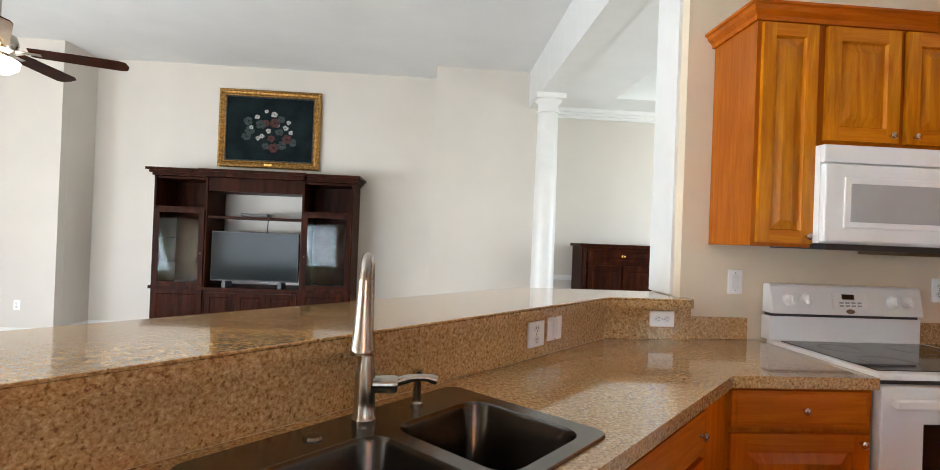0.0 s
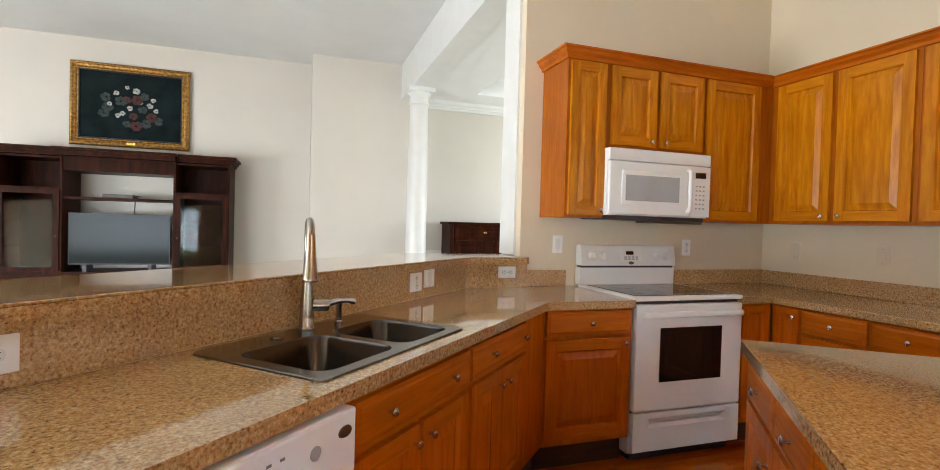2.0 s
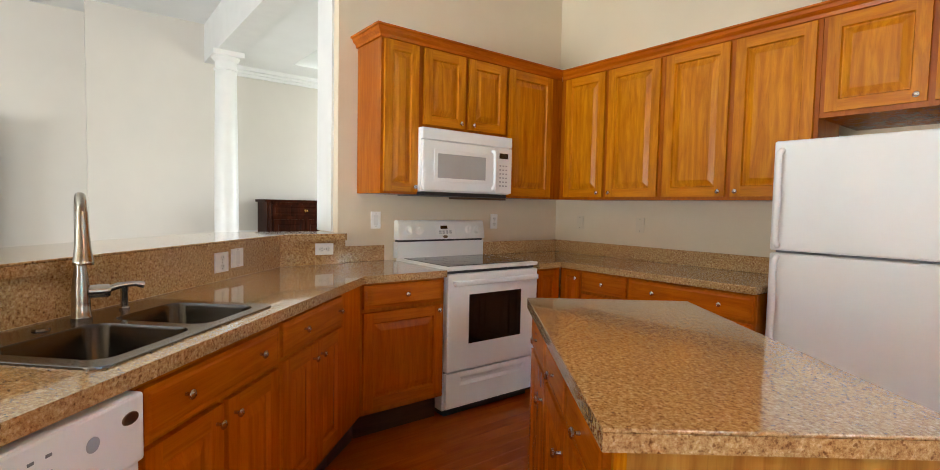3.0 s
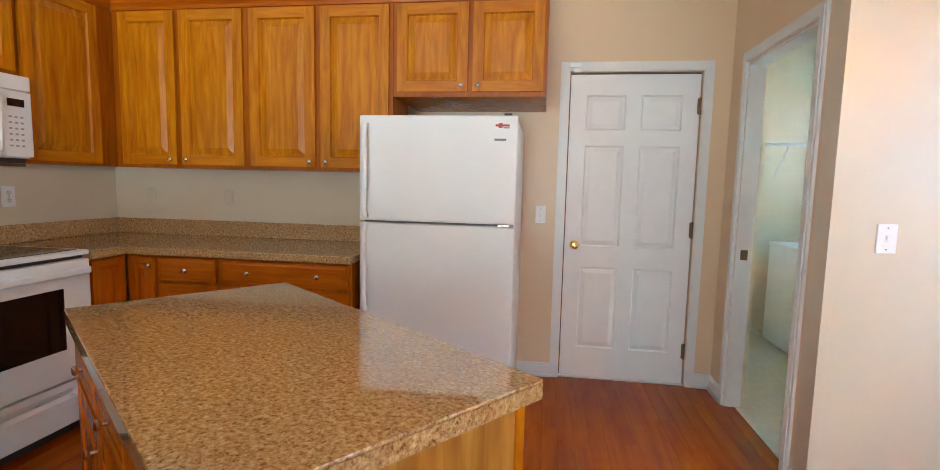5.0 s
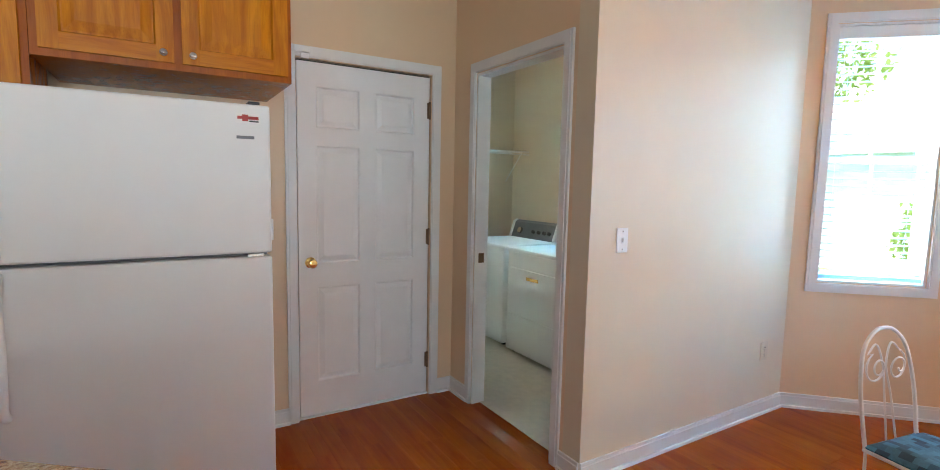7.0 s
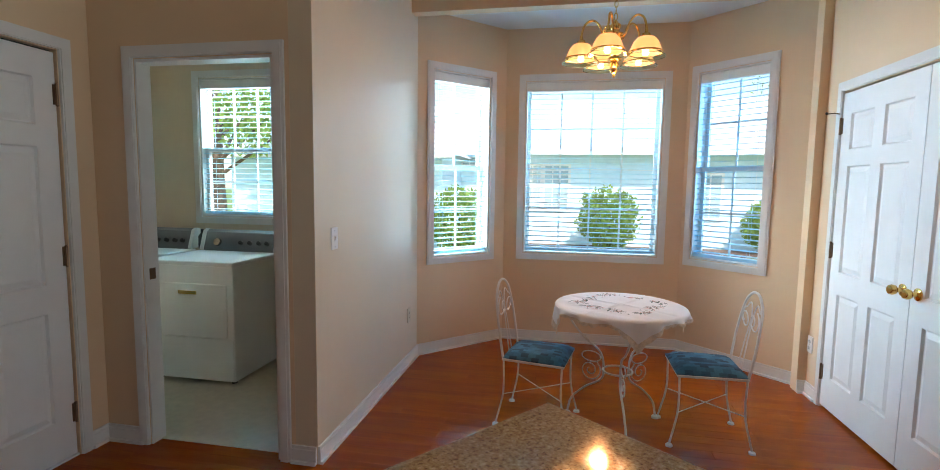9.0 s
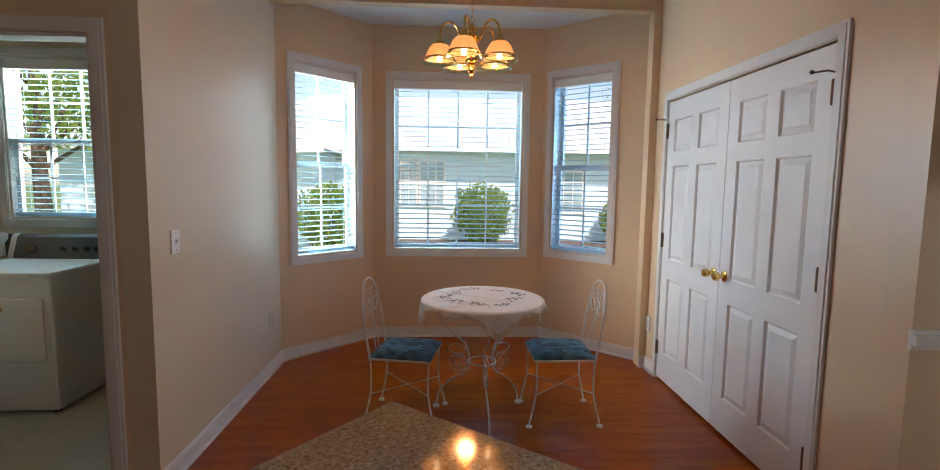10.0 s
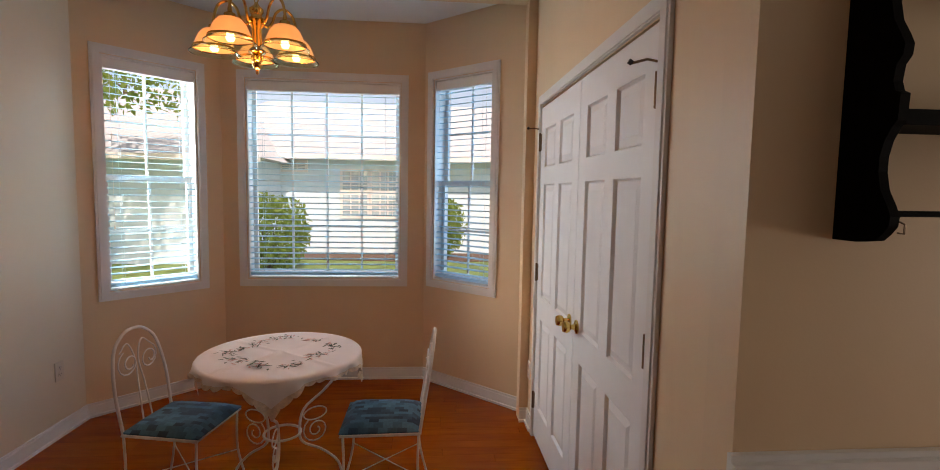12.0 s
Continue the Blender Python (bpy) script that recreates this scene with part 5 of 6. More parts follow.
def bistro_chair(m, label):
    """Faces +x; the seat's middle stands over the origin."""
    c = thing("bistro_chair", m, label, "chair", "chairs at the bistro table")
    h = 0.40
    seat = [(0.19, -0.175), (0.19, 0.175), (-0.17, 0.165), (-0.17, -0.165)]
    part("seat_frame", tube([(x, y, h) for x, y in seat], 0.0075, 8, True), IRON, c, smooth=True)
    bm = bmesh.new()
    n = 10
    lo, hi = [], []
    for i in range(n + 1):
        for j in range(n + 1):
            u, v = i / n * 2 - 1, j / n * 2 - 1
            k = (1 - u ** 6) * (1 - v ** 6)
            x, y = 0.012 + 0.186 * u, (0.178 - 0.006 * (1 - u)) * v
            hi.append(bm.verts.new((x, y, h + 0.014 + 0.034 * k ** 0.6)))
            lo.append(bm.verts.new((x * 0.99, y * 0.99, h + 0.008)))
    for s in (hi, lo):
        for i in range(n):
            for j in range(n):
                q = i * (n + 1) + j
                bm.faces.new((s[q], s[q + 1], s[q + n + 2], s[q + n + 1]))
    ed = [i * (n + 1) for i in range(n + 1)] + [n * (n + 1) + j for j in range(1, n + 1)] + [i * (n + 1) + n for i in range(n - 1, -1, -1)] + [j for j in range(n - 1, 0, -1)]
    for k in range(len(ed)):
        a, b = ed[k], ed[(k + 1) % len(ed)]
        bm.faces.new((hi[a], hi[b], lo[b], lo[a]))
    part("cushion", bm, CUSH, c, "blue patchwork seat cushion", smooth=True)
    for sx, sy in ((1, 1), (1, -1), (-1, 1), (-1, -1)):
        x0, y0 = (0.18 if sx > 0 else -0.165), sy * 0.165
        l = part("leg", tube(curve_points([(x0, y0, h), (x0 + sx * 0.0, y0, 0.2), (x0 + sx * 0.04, y0 + sy * 0.015, 0.012)], 12), 0.0058, 8), IRON, c, smooth=True)
        part("foot", lathe([(0, 0), (0.02, 0), (0.018, 0.01), (0.007, 0.016), (0, 0.016)], 12, pose(x0 + sx * 0.04, y0 + sy * 0.015, 0)), IRON, l, smooth=True)
    part("brace", tube([(0.18, 0.165, 0.19), (-0.165, -0.165, 0.19)], 0.003, 6), IRON, c)
    part("brace", tube([(0.18, -0.165, 0.198), (-0.165, 0.165, 0.198)], 0.003, 6), IRON, c)
    hoop = curve_points([(-0.17, -0.16, h), (-0.20, -0.165, 0.60), (-0.225, -0.135, 0.76), (-0.235, -0.07, 0.83), (-0.238, 0.0, 0.848), (-0.235, 0.07, 0.83), (-0.225, 0.135, 0.76), (-0.20, 0.165, 0.60), (-0.17, 0.16, h)], 44)
    b = part("back_hoop", tube(hoop, 0.0075, 9), IRON, c, "arched white iron back", smooth=True)
    for sy in (1, -1):
        pts = [(-0.172, sy * 0.03, h + 0.005), (-0.20, sy * 0.02, 0.58), (-0.222, sy * 0.01, 0.70), (-0.232, sy * 0.045, 0.785), (-0.228, sy * 0.10, 0.75)]
        pts = [tuple(q) for q in curve_points(pts, 18)]
        for q in range(24):
            w = q / 23
            th = radians(70) - w * 3.3 * math.pi
            r = 0.062 * (1 - 0.75 * w)
            pts.append((-0.218 + 0.02 * w - 0.00, sy * (0.065 + r * math.cos(th)), 0.695 + r * math.sin(th)))
        part("scroll", tube(pts, 0.0038, 6), IRON, b, smooth=True)
    return c


bistro_chair(pose(1.40, -2.44, 0, 0, 0, 170), "white iron bistro chair with blue patchwork cushion")
bistro_chair(pose(0.435, -2.43, 0, 0, 0, 0), "white iron bistro chair with blue patchwork cushion")

# ---- chandelier ----
CHX, CHY, CHZ = 1.017, -2.42, 2.035
_h = thing("chandelier", pose(CHX, CHY, CHZ), "lit five-arm polished brass chandelier", "chandelier")
part("stem", lathe([(0, 0), (0.006, 0.004), (0.009, 0.014), (0.005, 0.022), (0.018, 0.032), (0.023, 0.044), (0.015, 0.052), (0.026, 0.064), (0.026, 0.080),
                    (0.018, 0.088), (0.038, 0.098), (0.035, 0.112), (0.022, 0.125), (0.021, 0.20), (0.030, 0.215), (0.046, 0.235), (0.046, 0.242), (0.026, 0.25), (0.022, 0.262),
                    (0.030, 0.275), (0.030, 0.29), (0.012, 0.305), (0.006, 0.318), (0, 0.32)], 24), BRASS, _h, smooth=True)
SHADE = bpy.data.materials.new("frosted_amber_glass")
SHADE.use_nodes = True
_p3 = SHADE.node_tree.nodes["Principled BSDF"]
_p3.inputs["Base Color"].default_value = (0.90, 0.64, 0.38, 1)
_p3.inputs["Roughness"].default_value = 0.35
_p3.inputs["Transmission Weight"].default_value = 0.35
_p3.inputs["Subsurface Weight"].default_value = 0.0
_p3.inputs["Emission Color"].default_value = (1.0, 0.50, 0.18, 1)
_p3.inputs["Emission Strength"].default_value = 0.3
BULB = glowing("lit_bulb", (1.0, 0.74, 0.42), 4)
RIM = glassy("green_glass_rim", (0.75, 0.95, 0.82), 0.05)
for k in range(5):
    a = radians(2 + 72 * k)
    c, s = math.cos(a), math.sin(a)
    pts = [(r * c, r * s, z) for r, z in ((0.030, 0.225), (0.052, 0.222), (0.070, 0.245), (0.088, 0.292), (0.125, 0.318), (0.165, 0.298), (0.182, 0.25), (0.184, 0.212))]
    arm = part("arm", tube(curve_points(pts, 26), 0.006, 8), BRASS, _h, "curved brass arm", smooth=True)
    o = pose(0.184 * c, 0.184 * s, 0)
    part("fitter", lathe([(0, 0.235), (0.008, 0.234), (0.009, 0.216), (0.022, 0.208), (0.026, 0.19), (0, 0.19)], 16, o), BRASS, arm, smooth=True)
    part("shade", lathe([(0.022, 0.194), (0.046, 0.186), (0.064, 0.165), (0.077, 0.135), (0.088, 0.108), (0.086, 0.108), (0.075, 0.134), (0.062, 0.163), (0.044, 0.183), (0.022, 0.191)], 28, o), SHADE, arm, "frosted amber glass bell shade", smooth=True)
    part("band", lathe([(0.0885, 0.106), (0.0905, 0.106), (0.0885, 0.115), (0.0865, 0.115), (0.0885, 0.106)], 28, o), BRASS, arm)
    part("rim", lathe([(0.0885, 0.1055), (0.105, 0.089), (0.105, 0.086), (0.087, 0.102), (0.0885, 0.1055)], 28, o), RIM, arm, smooth=True)
    part("bulb", lathe([(0, 0.092), (0.013, 0.096), (0.019, 0.11), (0.016, 0.13), (0.010, 0.155), (0, 0.157)], 14, o), BULB, arm, smooth=True)
_bm = bmesh.new()
_n = int((TOP - CHZ - 0.38) / 0.034)
for k in range(_n):
    m = pose(0, 0, 0.335 + k * 0.034, 90, 0, 90 * (k % 2))
    vs = [m @ Vector((0.009 * math.cos(q * math.pi / 6), 0.021 * math.sin(q * math.pi / 6), 0)) for q in range(12)]
    add_tube(_bm, vs, 0.0024, 5, True)
part("chain", _bm, BRASS, _h, smooth=True)
part("canopy", lathe([(0, TOP - CHZ - 0.001), (0.065, TOP - CHZ - 0.001), (0.06, TOP - CHZ - 0.02), (0.02, TOP - CHZ - 0.045), (0.006, TOP - CHZ - 0.06), (0, TOP - CHZ - 0.06)], 22), BRASS, _h, smooth=True)
_lp = new("chandelier_light", bpy.data.lights.new("chandelier_light", "POINT"))
_lp.data.energy, _lp.data.color, _lp.data.shadow_soft_size = 7, (1.0, 0.40, 0.14), 0.05
_lp.location = (CHX, CHY, CHZ + 0.02)

# ---- black wall shelf by the kitchen ----
_s = thing("wall_shelf", pose(-0.636, -1.017, 1.43), "black scalloped wooden plate shelf on the wall", "shelf")


def scallop(h):
    prof = []
    for z, d in ((0, 0.02), (0.0, 0.06), (0.006, 0.105), (0.02, 0.12), (0.035, 0.132), (0.055, 0.134), (0.075, 0.125), (0.105, 0.108), (0.14, 0.10), (0.17, 0.10), (0.20, 0.108), (0.225, 0.122), (0.235, 0.132), (0.285, 0.134), (0.292, 0.122), (0.31, 0.116)):
        prof.append((z, d))
    out = []
    for base in (0.0, 0.32, 0.64):
        out += [(base + z, d) for z, d in (prof if base == 0.0 else prof[3:]) if base + z <= h]
    return [(0, 0.0)] + out + [(h, 0.06), (h, 0.0)]


for x in (-0.02, -0.82):
    pr = scallop(0.95)
    bm = bmesh.new()
    a = [bm.verts.new((x, d, z)) for z, d in pr]
    b = [bm.verts.new((x + 0.02, d, z)) for z, d in pr]
    bm.faces.new(a)
    bm.faces.new(b[::-1])
    for i in range(len(pr)):
        j = (i + 1) % len(pr)
        bm.faces.new((a[i], a[j], b[j], b[i]))
    part("side_panel", bm, BLACKWOOD, _s)
for z in (0.228, 0.548, 0.868):
    part("shelf_board", box(-0.80, 0.0, z, -0.02, 0.128, z + 0.03, 0.002), BLACKWOOD, _s)
part("rod", tube([(-0.80, 0.118, 0.06), (-0.02, 0.118, 0.06)], 0.006, 8), BLACKWOOD, _s)
part("hook", tube([(-0.016 + 0.0, 0.125, 0.05), (-0.03, 0.135, 0.04), (-0.028, 0.137, 0.022), (-0.018, 0.133, 0.024)], 0.002, 5), BRONZE, _s)

# ---- living room ----
EX, EY, EW = -3.17, 6.42, 2.36
_e = thing("entertainment_center", pose(EX, EY, 0), "dark mahogany entertainment center with glass doors", "entertainment center")
_sw, _eh, _dp = 0.62, 1.96, 0.53
for x0 in (0.0, EW - _sw):
    part("side_panel", box(x0, 0, 0, x0 + 0.025, _dp, _eh), MAHOG, _e)
    part("side_panel", box(x0 + _sw - 0.025, 0, 0, x0 + _sw, _dp, _eh), MAHOG, _e)
    part("back_panel", box(x0 + 0.025, _dp - 0.02, 0, x0 + _sw - 0.025, _dp, _eh), MAHOG, _e)
    for z in (0.06, 0.62, 1.57, _eh - 0.03):
        part("shelf", box(x0 + 0.025, 0.02, z, x0 + _sw - 0.025, _dp - 0.02, z + 0.025), MAHOG, _e)
    for z in (0.92, 1.21):
        part("shelf", box(x0 + 0.025, 0.04, z, x0 + _sw - 0.025, _dp - 0.02, z + 0.008), CLEAR, _e)
    o = part("door", panel_slab(_sw - 0.04, 0.54, 0.022, [(0.06, _sw - 0.10, 0.06, 0.48)], 0.008, 0.012, 0.03, 0.8), MAHOG, _e)
    o.location = (x0 + 0.02, 0, 0.07)
    bm = bmesh.new()
    for a in ((0.0, 0.0, 0.06, 0.93), (_sw - 0.10, 0.0, _sw - 0.04, 0.93), (0.06, 0.0, _sw - 0.10, 0.05), (0.06, 0.88, _sw - 0.10, 0.93)):
        add_box(bm, a[0], -0.022, a[1], a[2], 0, a[3])
    o = part("glass_door", bm, MAHOG, _e)
    o.location = (x0 + 0.02, 0, 0.64)
    g = part("pane", box(0.06, -0.013, 0.05, _sw - 0.10, -0.009, 0.81), CLEAR, o)
    part("pull", lathe([(0, 0), (0.009, 0), (0.007, 0.02), (0, 0.022)], 10, pose(_sw - 0.07 if x0 == 0 else 0.03, -0.022, 0.40, 90)), BRONZE, o)
_cx0, _cx1 = _sw, EW - _sw
part("bridge_panel", box(_cx0, 0.02, _eh - 0.16, _cx1, _dp, _eh), MAHOG, _e)
part("bridge_shelf", box(_cx0, 0.04, 1.47, _cx1, _dp - 0.03, 1.50), MAHOG, _e)
part("console_top", box(_cx0, -0.02, 0.60, _cx1, _dp, 0.63), MAHOG, _e)
part("console_body", box(_cx0, 0.01, 0.05, _cx1, _dp, 0.599), MAHOG, _e)
for k in range(3):
    w = (_cx1 - _cx0 - 0.04) / 3
    o = part("door", panel_slab(w - 0.01, 0.50, 0.02, [(0.05, w - 0.06, 0.05, 0.45)], 0.008, 0.012, 0.03, 0.8), MAHOG, _e)
    o.location = (_cx0 + 0.02 + k * w, 0.01, 0.07)
bm = bmesh.new()
for d, z in ((0.02, _eh), (0.045, _eh + 0.03), (0.075, _eh + 0.06)):
    add_box(bm, -d, -d, z, EW + d, _dp, z + 0.031)
add_box(bm, _sw - 0.03, -0.11, _eh + 0.002, EW - _sw + 0.03, -0.02, _eh + 0.06)
add_box(bm, _sw - 0.06, -0.14, _eh + 0.06, EW - _sw + 0.06, -0.075, _eh + 0.0905)
part("cornice", bm, MAHOG, _e)
bm = bmesh.new()
add_box(bm, -0.02, -0.02, 0, EW + 0.02, 0.0, 0.06)
add_box(bm, -0.02, -0.025, 0.60, _sw + 0.01, -0.0005, 0.64)
add_box(bm, EW - _sw - 0.01, -0.025, 0.60, EW + 0.02, -0.0005, 0.64)
part("plinth", bm, MAHOG, _e)
_tv = thing("television", pose(EX + EW / 2 - 0.01, EY + 0.10, 0.631), "flat television standing switched off in the cabinet", "television")
part("bezel", box(-0.525, 0, 0.075, 0.525, 0.04, 0.685, 0.004), DARK, _tv)
part("screen", box(-0.513, -0.003, 0.09, 0.513, 0.001, 0.673), SCREEN, _tv)
for x in (-0.33, 0.33):
    part("foot", prism([(x - 0.02, -0.09), (x + 0.02, -0.09), (x + 0.02, 0.12), (x - 0.02, 0.12)], 0.0, 0.076), DARK, _tv)
_cb = thing("cable_box", pose(EX + EW / 2 - 0.06, EY + 0.15, 1.501), "small black set-top box on the bridge shelf", "set-top box")
part("body", box(-0.16, 0, 0, 0.16, 0.2, 0.045, 0.004), DARK, _cb)
part("cable", tube(curve_points([(0.19, 0.2, 0.03), (0.21, 0.05, 0.03), (0.22, -0.12, -0.02), (0.20, -0.09, -0.2)], 12), 0.006, 6), DARK, _cb)

PX, PZ, PW, PH = -2.02, 2.675, 1.31, 1.03
_p = thing("painting", pose(PX, 6.985, PZ), "dark floral still life in a gilded frame", "painting")
CANVAS = surface("dark_canvas", (0.006, 0.011, 0.012), 0.7, vary=0.5, scale=4, grain=300, bump=0.2)
CANVAS.node_tree.nodes["Principled BSDF"].inputs["Specular IOR Level"].default_value = 0.08
part("canvas", box(-PW / 2 + 0.08, -0.03, -PH / 2 + 0.08, PW / 2 - 0.08, -0.005, PH / 2 - 0.08), CANVAS, _p)


def frame_bar(length):
    """A moulded, carved frame bar along x, its outer edge at z = 0, mitred at both ends."""
    prof = [(0.0, 0.0), (0.0, 0.045), (0.012, 0.062), (0.026, 0.058), (0.034, 0.044), (0.052, 0.036), (0.066, 0.040), (0.076, 0.050), (0.088, 0.046), (0.092, 0.030), (0.092, 0.0)]
    bm = bmesh.new()
    n = 48
    rows = []
    for k in range(n + 1):
        row = []
        for q, (z, d) in enumerate(prof):
            x = z + (length - 2 * z) * k / n
            carve = 0.006 * abs(math.sin(k * math.pi / 2 + q)) if 1 < q < 9 else 0.0
            row.append(bm.verts.new((x - length / 2, -d + carve, z)))
        rows.append(row)
    for a, b in zip(rows, rows[1:]):
        for q in range(len(prof) - 1):
            bm.faces.new((a[q], a[q + 1], b[q + 1], b[q]))
    return bm


for k in range(4):
    o = part("frame_bar", frame_bar(PW if k % 2 == 0 else PH), GOLD, _p)
    o.matrix_local = pose(0, 0, 0, 0, 90 * k, 0) @ pose(0, 0, -(PH if k % 2 == 0 else PW) / 2)
part("liner", tube([(x, -0.036, z) for x, z in ((-PW / 2 + 0.095, -PH / 2 + 0.095), (PW / 2 - 0.095, -PH / 2 + 0.095), (PW / 2 - 0.095, PH / 2 - 0.095), (-PW / 2 + 0.095, PH / 2 - 0.095))], 0.012, 6, True), DARK, _p)
part("name_plate", box(-0.05, -0.064, -PH / 2 + 0.03, 0.05, -0.0585, -PH / 2 + 0.055), BRASS, _p)
BLOOM = surface("white_paint_dabs", (0.34, 0.34, 0.32), 0.8, vary=0.5, scale=30)
ROSE = surface("red_paint_dabs", (0.055, 0.012, 0.009), 0.8, vary=0.6, scale=25)
DIM = surface("grey_green_paint_dabs", (0.022, 0.034, 0.032), 0.8, vary=0.6, scale=25)
rnd = random.Random(11)
for name, mt, pts in (("white_flower", BLOOM, ((-0.17, 0.16), (-0.05, 0.24), (0.05, 0.20), (0.20, 0.03), (0.27, -0.03), (-0.10, -0.09), (-0.02, -0.02), (-0.15, -0.12), (0.24, 0.10), (-0.24, 0.02), (0.10, 0.06))),
                      ("red_flower", ROSE, ((0.06, 0.09), (0.02, -0.12), (0.22, -0.12), (-0.06, 0.08), (0.05, -0.24))),
                      ("dim_leaf", DIM, ((-0.28, 0.10), (-0.26, -0.02), (-0.30, -0.10), (0.14, 0.14), (0.30, -0.16), (-0.05, -0.22), (0.12, -0.03), (-0.12, 0.06), (0.16, -0.20)))):
    for x, z in pts:
        bm = bmesh.new()
        r = rnd.uniform(0.028, 0.046) if mt is BLOOM else rnd.uniform(0.05, 0.075)
        for q in range(7):
            th = 2 * math.pi * q / 7 + rnd.random()
            cx, cz = x + 0.55 * r * math.cos(th), z + 0.5 * r * math.sin(th)
            bm.faces.new([bm.verts.new((cx + 0.5 * r * math.cos(k * math.pi / 4) * rnd.uniform(0.7, 1), -0.0325 - 0.0003 * q, cz + 0.45 * r * math.sin(k * math.pi / 4) * rnd.uniform(0.7, 1))) for k in range(8)])
        part(name, bm, mt, _p)

_b = thing("sideboard", pose(1.96, 6.02, 0), "dark cherry sideboard with a drawer and doors", "sideboard")
part("body", box(0, 0, 0.06, 0.98, 0.42, 1.30), MAHOG, _b)
part("top", box(-0.03, -0.03, 1.30, 1.01, 0.43, 1.335, 0.006), MAHOG, _b)
o = part("drawer", panel_slab(0.86, 0.15, 0.02, [(0.03, 0.83, 0.025, 0.125)], 0.006, 0.01, 0.02, 0.6), MAHOG, _b)
o.location = (0.06, 0, 1.12)
knob_round(pose(0.43, -0.02, 0.075), o, BRASS, 0.014, "handle", "small brass knob")
for k in range(2):
    o = part("door", panel_slab(0.40, 0.96, 0.02, [(0.05, 0.35, 0.06, 0.90)], 0.008, 0.012, 0.03, 0.8), MAHOG, _b)
    o.location = (0.08 + k * 0.42, 0, 0.12)
for x in (0.03, 0.95):
    part("post", tube([(x, -0.012, 0.0), (x, -0.012, 1.29)], 0.02, 10), MAHOG, _b, smooth=True)

FXY = (-2.82, 3.76)
FZ = 2.49
_f = thing("ceiling_fan", pose(*FXY, FZ), "ceiling fan with dark blades and a lit lamp", "ceiling fan")
part("rod", tube([(0, 0, 0.1), (0, 0, TOP - FZ - 0.001)], 0.013, 10), NICKEL, _f)
part("canopy", lathe([(0, TOP - FZ - 0.002), (0.07, TOP - FZ - 0.002), (0.065, TOP - FZ - 0.04), (0.015, TOP - FZ - 0.08), (0, TOP - FZ - 0.08)], 24), NICKEL, _f, smooth=True)
part("motor", lathe([(0, 0.16), (0.05, 0.155), (0.10, 0.12), (0.115, 0.07), (0.10, 0.02), (0.06, 0.0), (0.05, -0.03), (0, -0.03)], 28), NICKEL, _f, "brushed nickel motor housing", smooth=True)
part("lamp_bowl", lathe([(0.09, -0.03), (0.125, -0.05), (0.115, -0.10), (0.07, -0.135), (0, -0.145)], 28), glowing("lit_bowl", (1.0, 0.88, 0.68), 1.2), _f, "lit frosted bowl", smooth=True)
for k in range(5):
    a = 21.0 + 72 * k
    bm = prism([(0.17, -0.055), (0.25, -0.062), (0.70, -0.07), (0.74, -0.055), (0.755, 0.0), (0.74, 0.055), (0.70, 0.07), (0.25, 0.062), (0.17, 0.055)], -0.004, 0.004)
    bl = part("blade", bm, MAHOG, _f, "dark wood blade")
    bl.matrix_local = pose(0, 0, 0.03, 0, 0, a) @ pose(0, 0, 0, -12, 0, 0)
    part("blade_iron", box(0.08, -0.018, -0.012, 0.24, 0.018, -0.0045, 0.003), NICKEL, bl)

# ---- outdoors ----
GRASS = surface("lawn", (0.12, 0.19, 0.05), 0.9, vary=0.35, scale=2.5, grain=60, bump=0.8)
# White siding with the bluish daylight haze mixed into its base colour.
SIDING = surface("haze_tinted_siding", (0.62, 0.77, 0.85), 0.6, vary=0.04, scale=3)
ROOF = surface("grey_shingles", (0.46, 0.49, 0.51), 0.85, vary=0.2, scale=30)
# Pane colour carries the pale sky reflection in itself.
FARGLASS = surface("sky_lit_glass", (0.30, 0.42, 0.48), 0.1, vary=0.15, scale=3, bump=0.0)
MULCH = surface("mulch", (0.10, 0.06, 0.04), 0.95, vary=0.4, scale=30)
setting("ground", prism([(-120, -150), (120, -150), (120, 60), (-120, 60)], -0.5, -0.35), GRASS)
HY = -15.5
_h = thing("neighbour_house", pose(0, HY, -0.35), "white single-storey house across the lawn", "house")
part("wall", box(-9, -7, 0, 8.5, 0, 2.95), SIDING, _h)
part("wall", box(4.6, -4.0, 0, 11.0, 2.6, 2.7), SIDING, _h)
for x0, x1, y1, ridge in ((-9.5, 8.9, 0.55, 5.2), (4.2, 11.4, 3.1, 4.9)):
    bm = bmesh.new()
    ym, eave = (-4.5, 2.86) if ridge > 5 else (-1.0, 2.62)
    a = [bm.verts.new(v) for v in ((x0, y1, eave), (x1, y1, eave), (x1 - 2.6, ym, ridge), (x0 + 2.6, ym, ridge), (x0, 2 * ym - y1, eave), (x1, 2 * ym - y1, eave))]
    for q in ((0, 1, 2, 3), (3, 2, 5, 4), (0, 3, 4), (1, 5, 2), (0, 4, 5, 1)):
        bm.faces.new([a[i] for i in q])
    part("roof", bm, ROOF, _h)
    part("gutter", box(x0, y1 - 0.02, eave - 0.1, x1, y1 + 0.1, eave + 0.04), TRIM, _h)
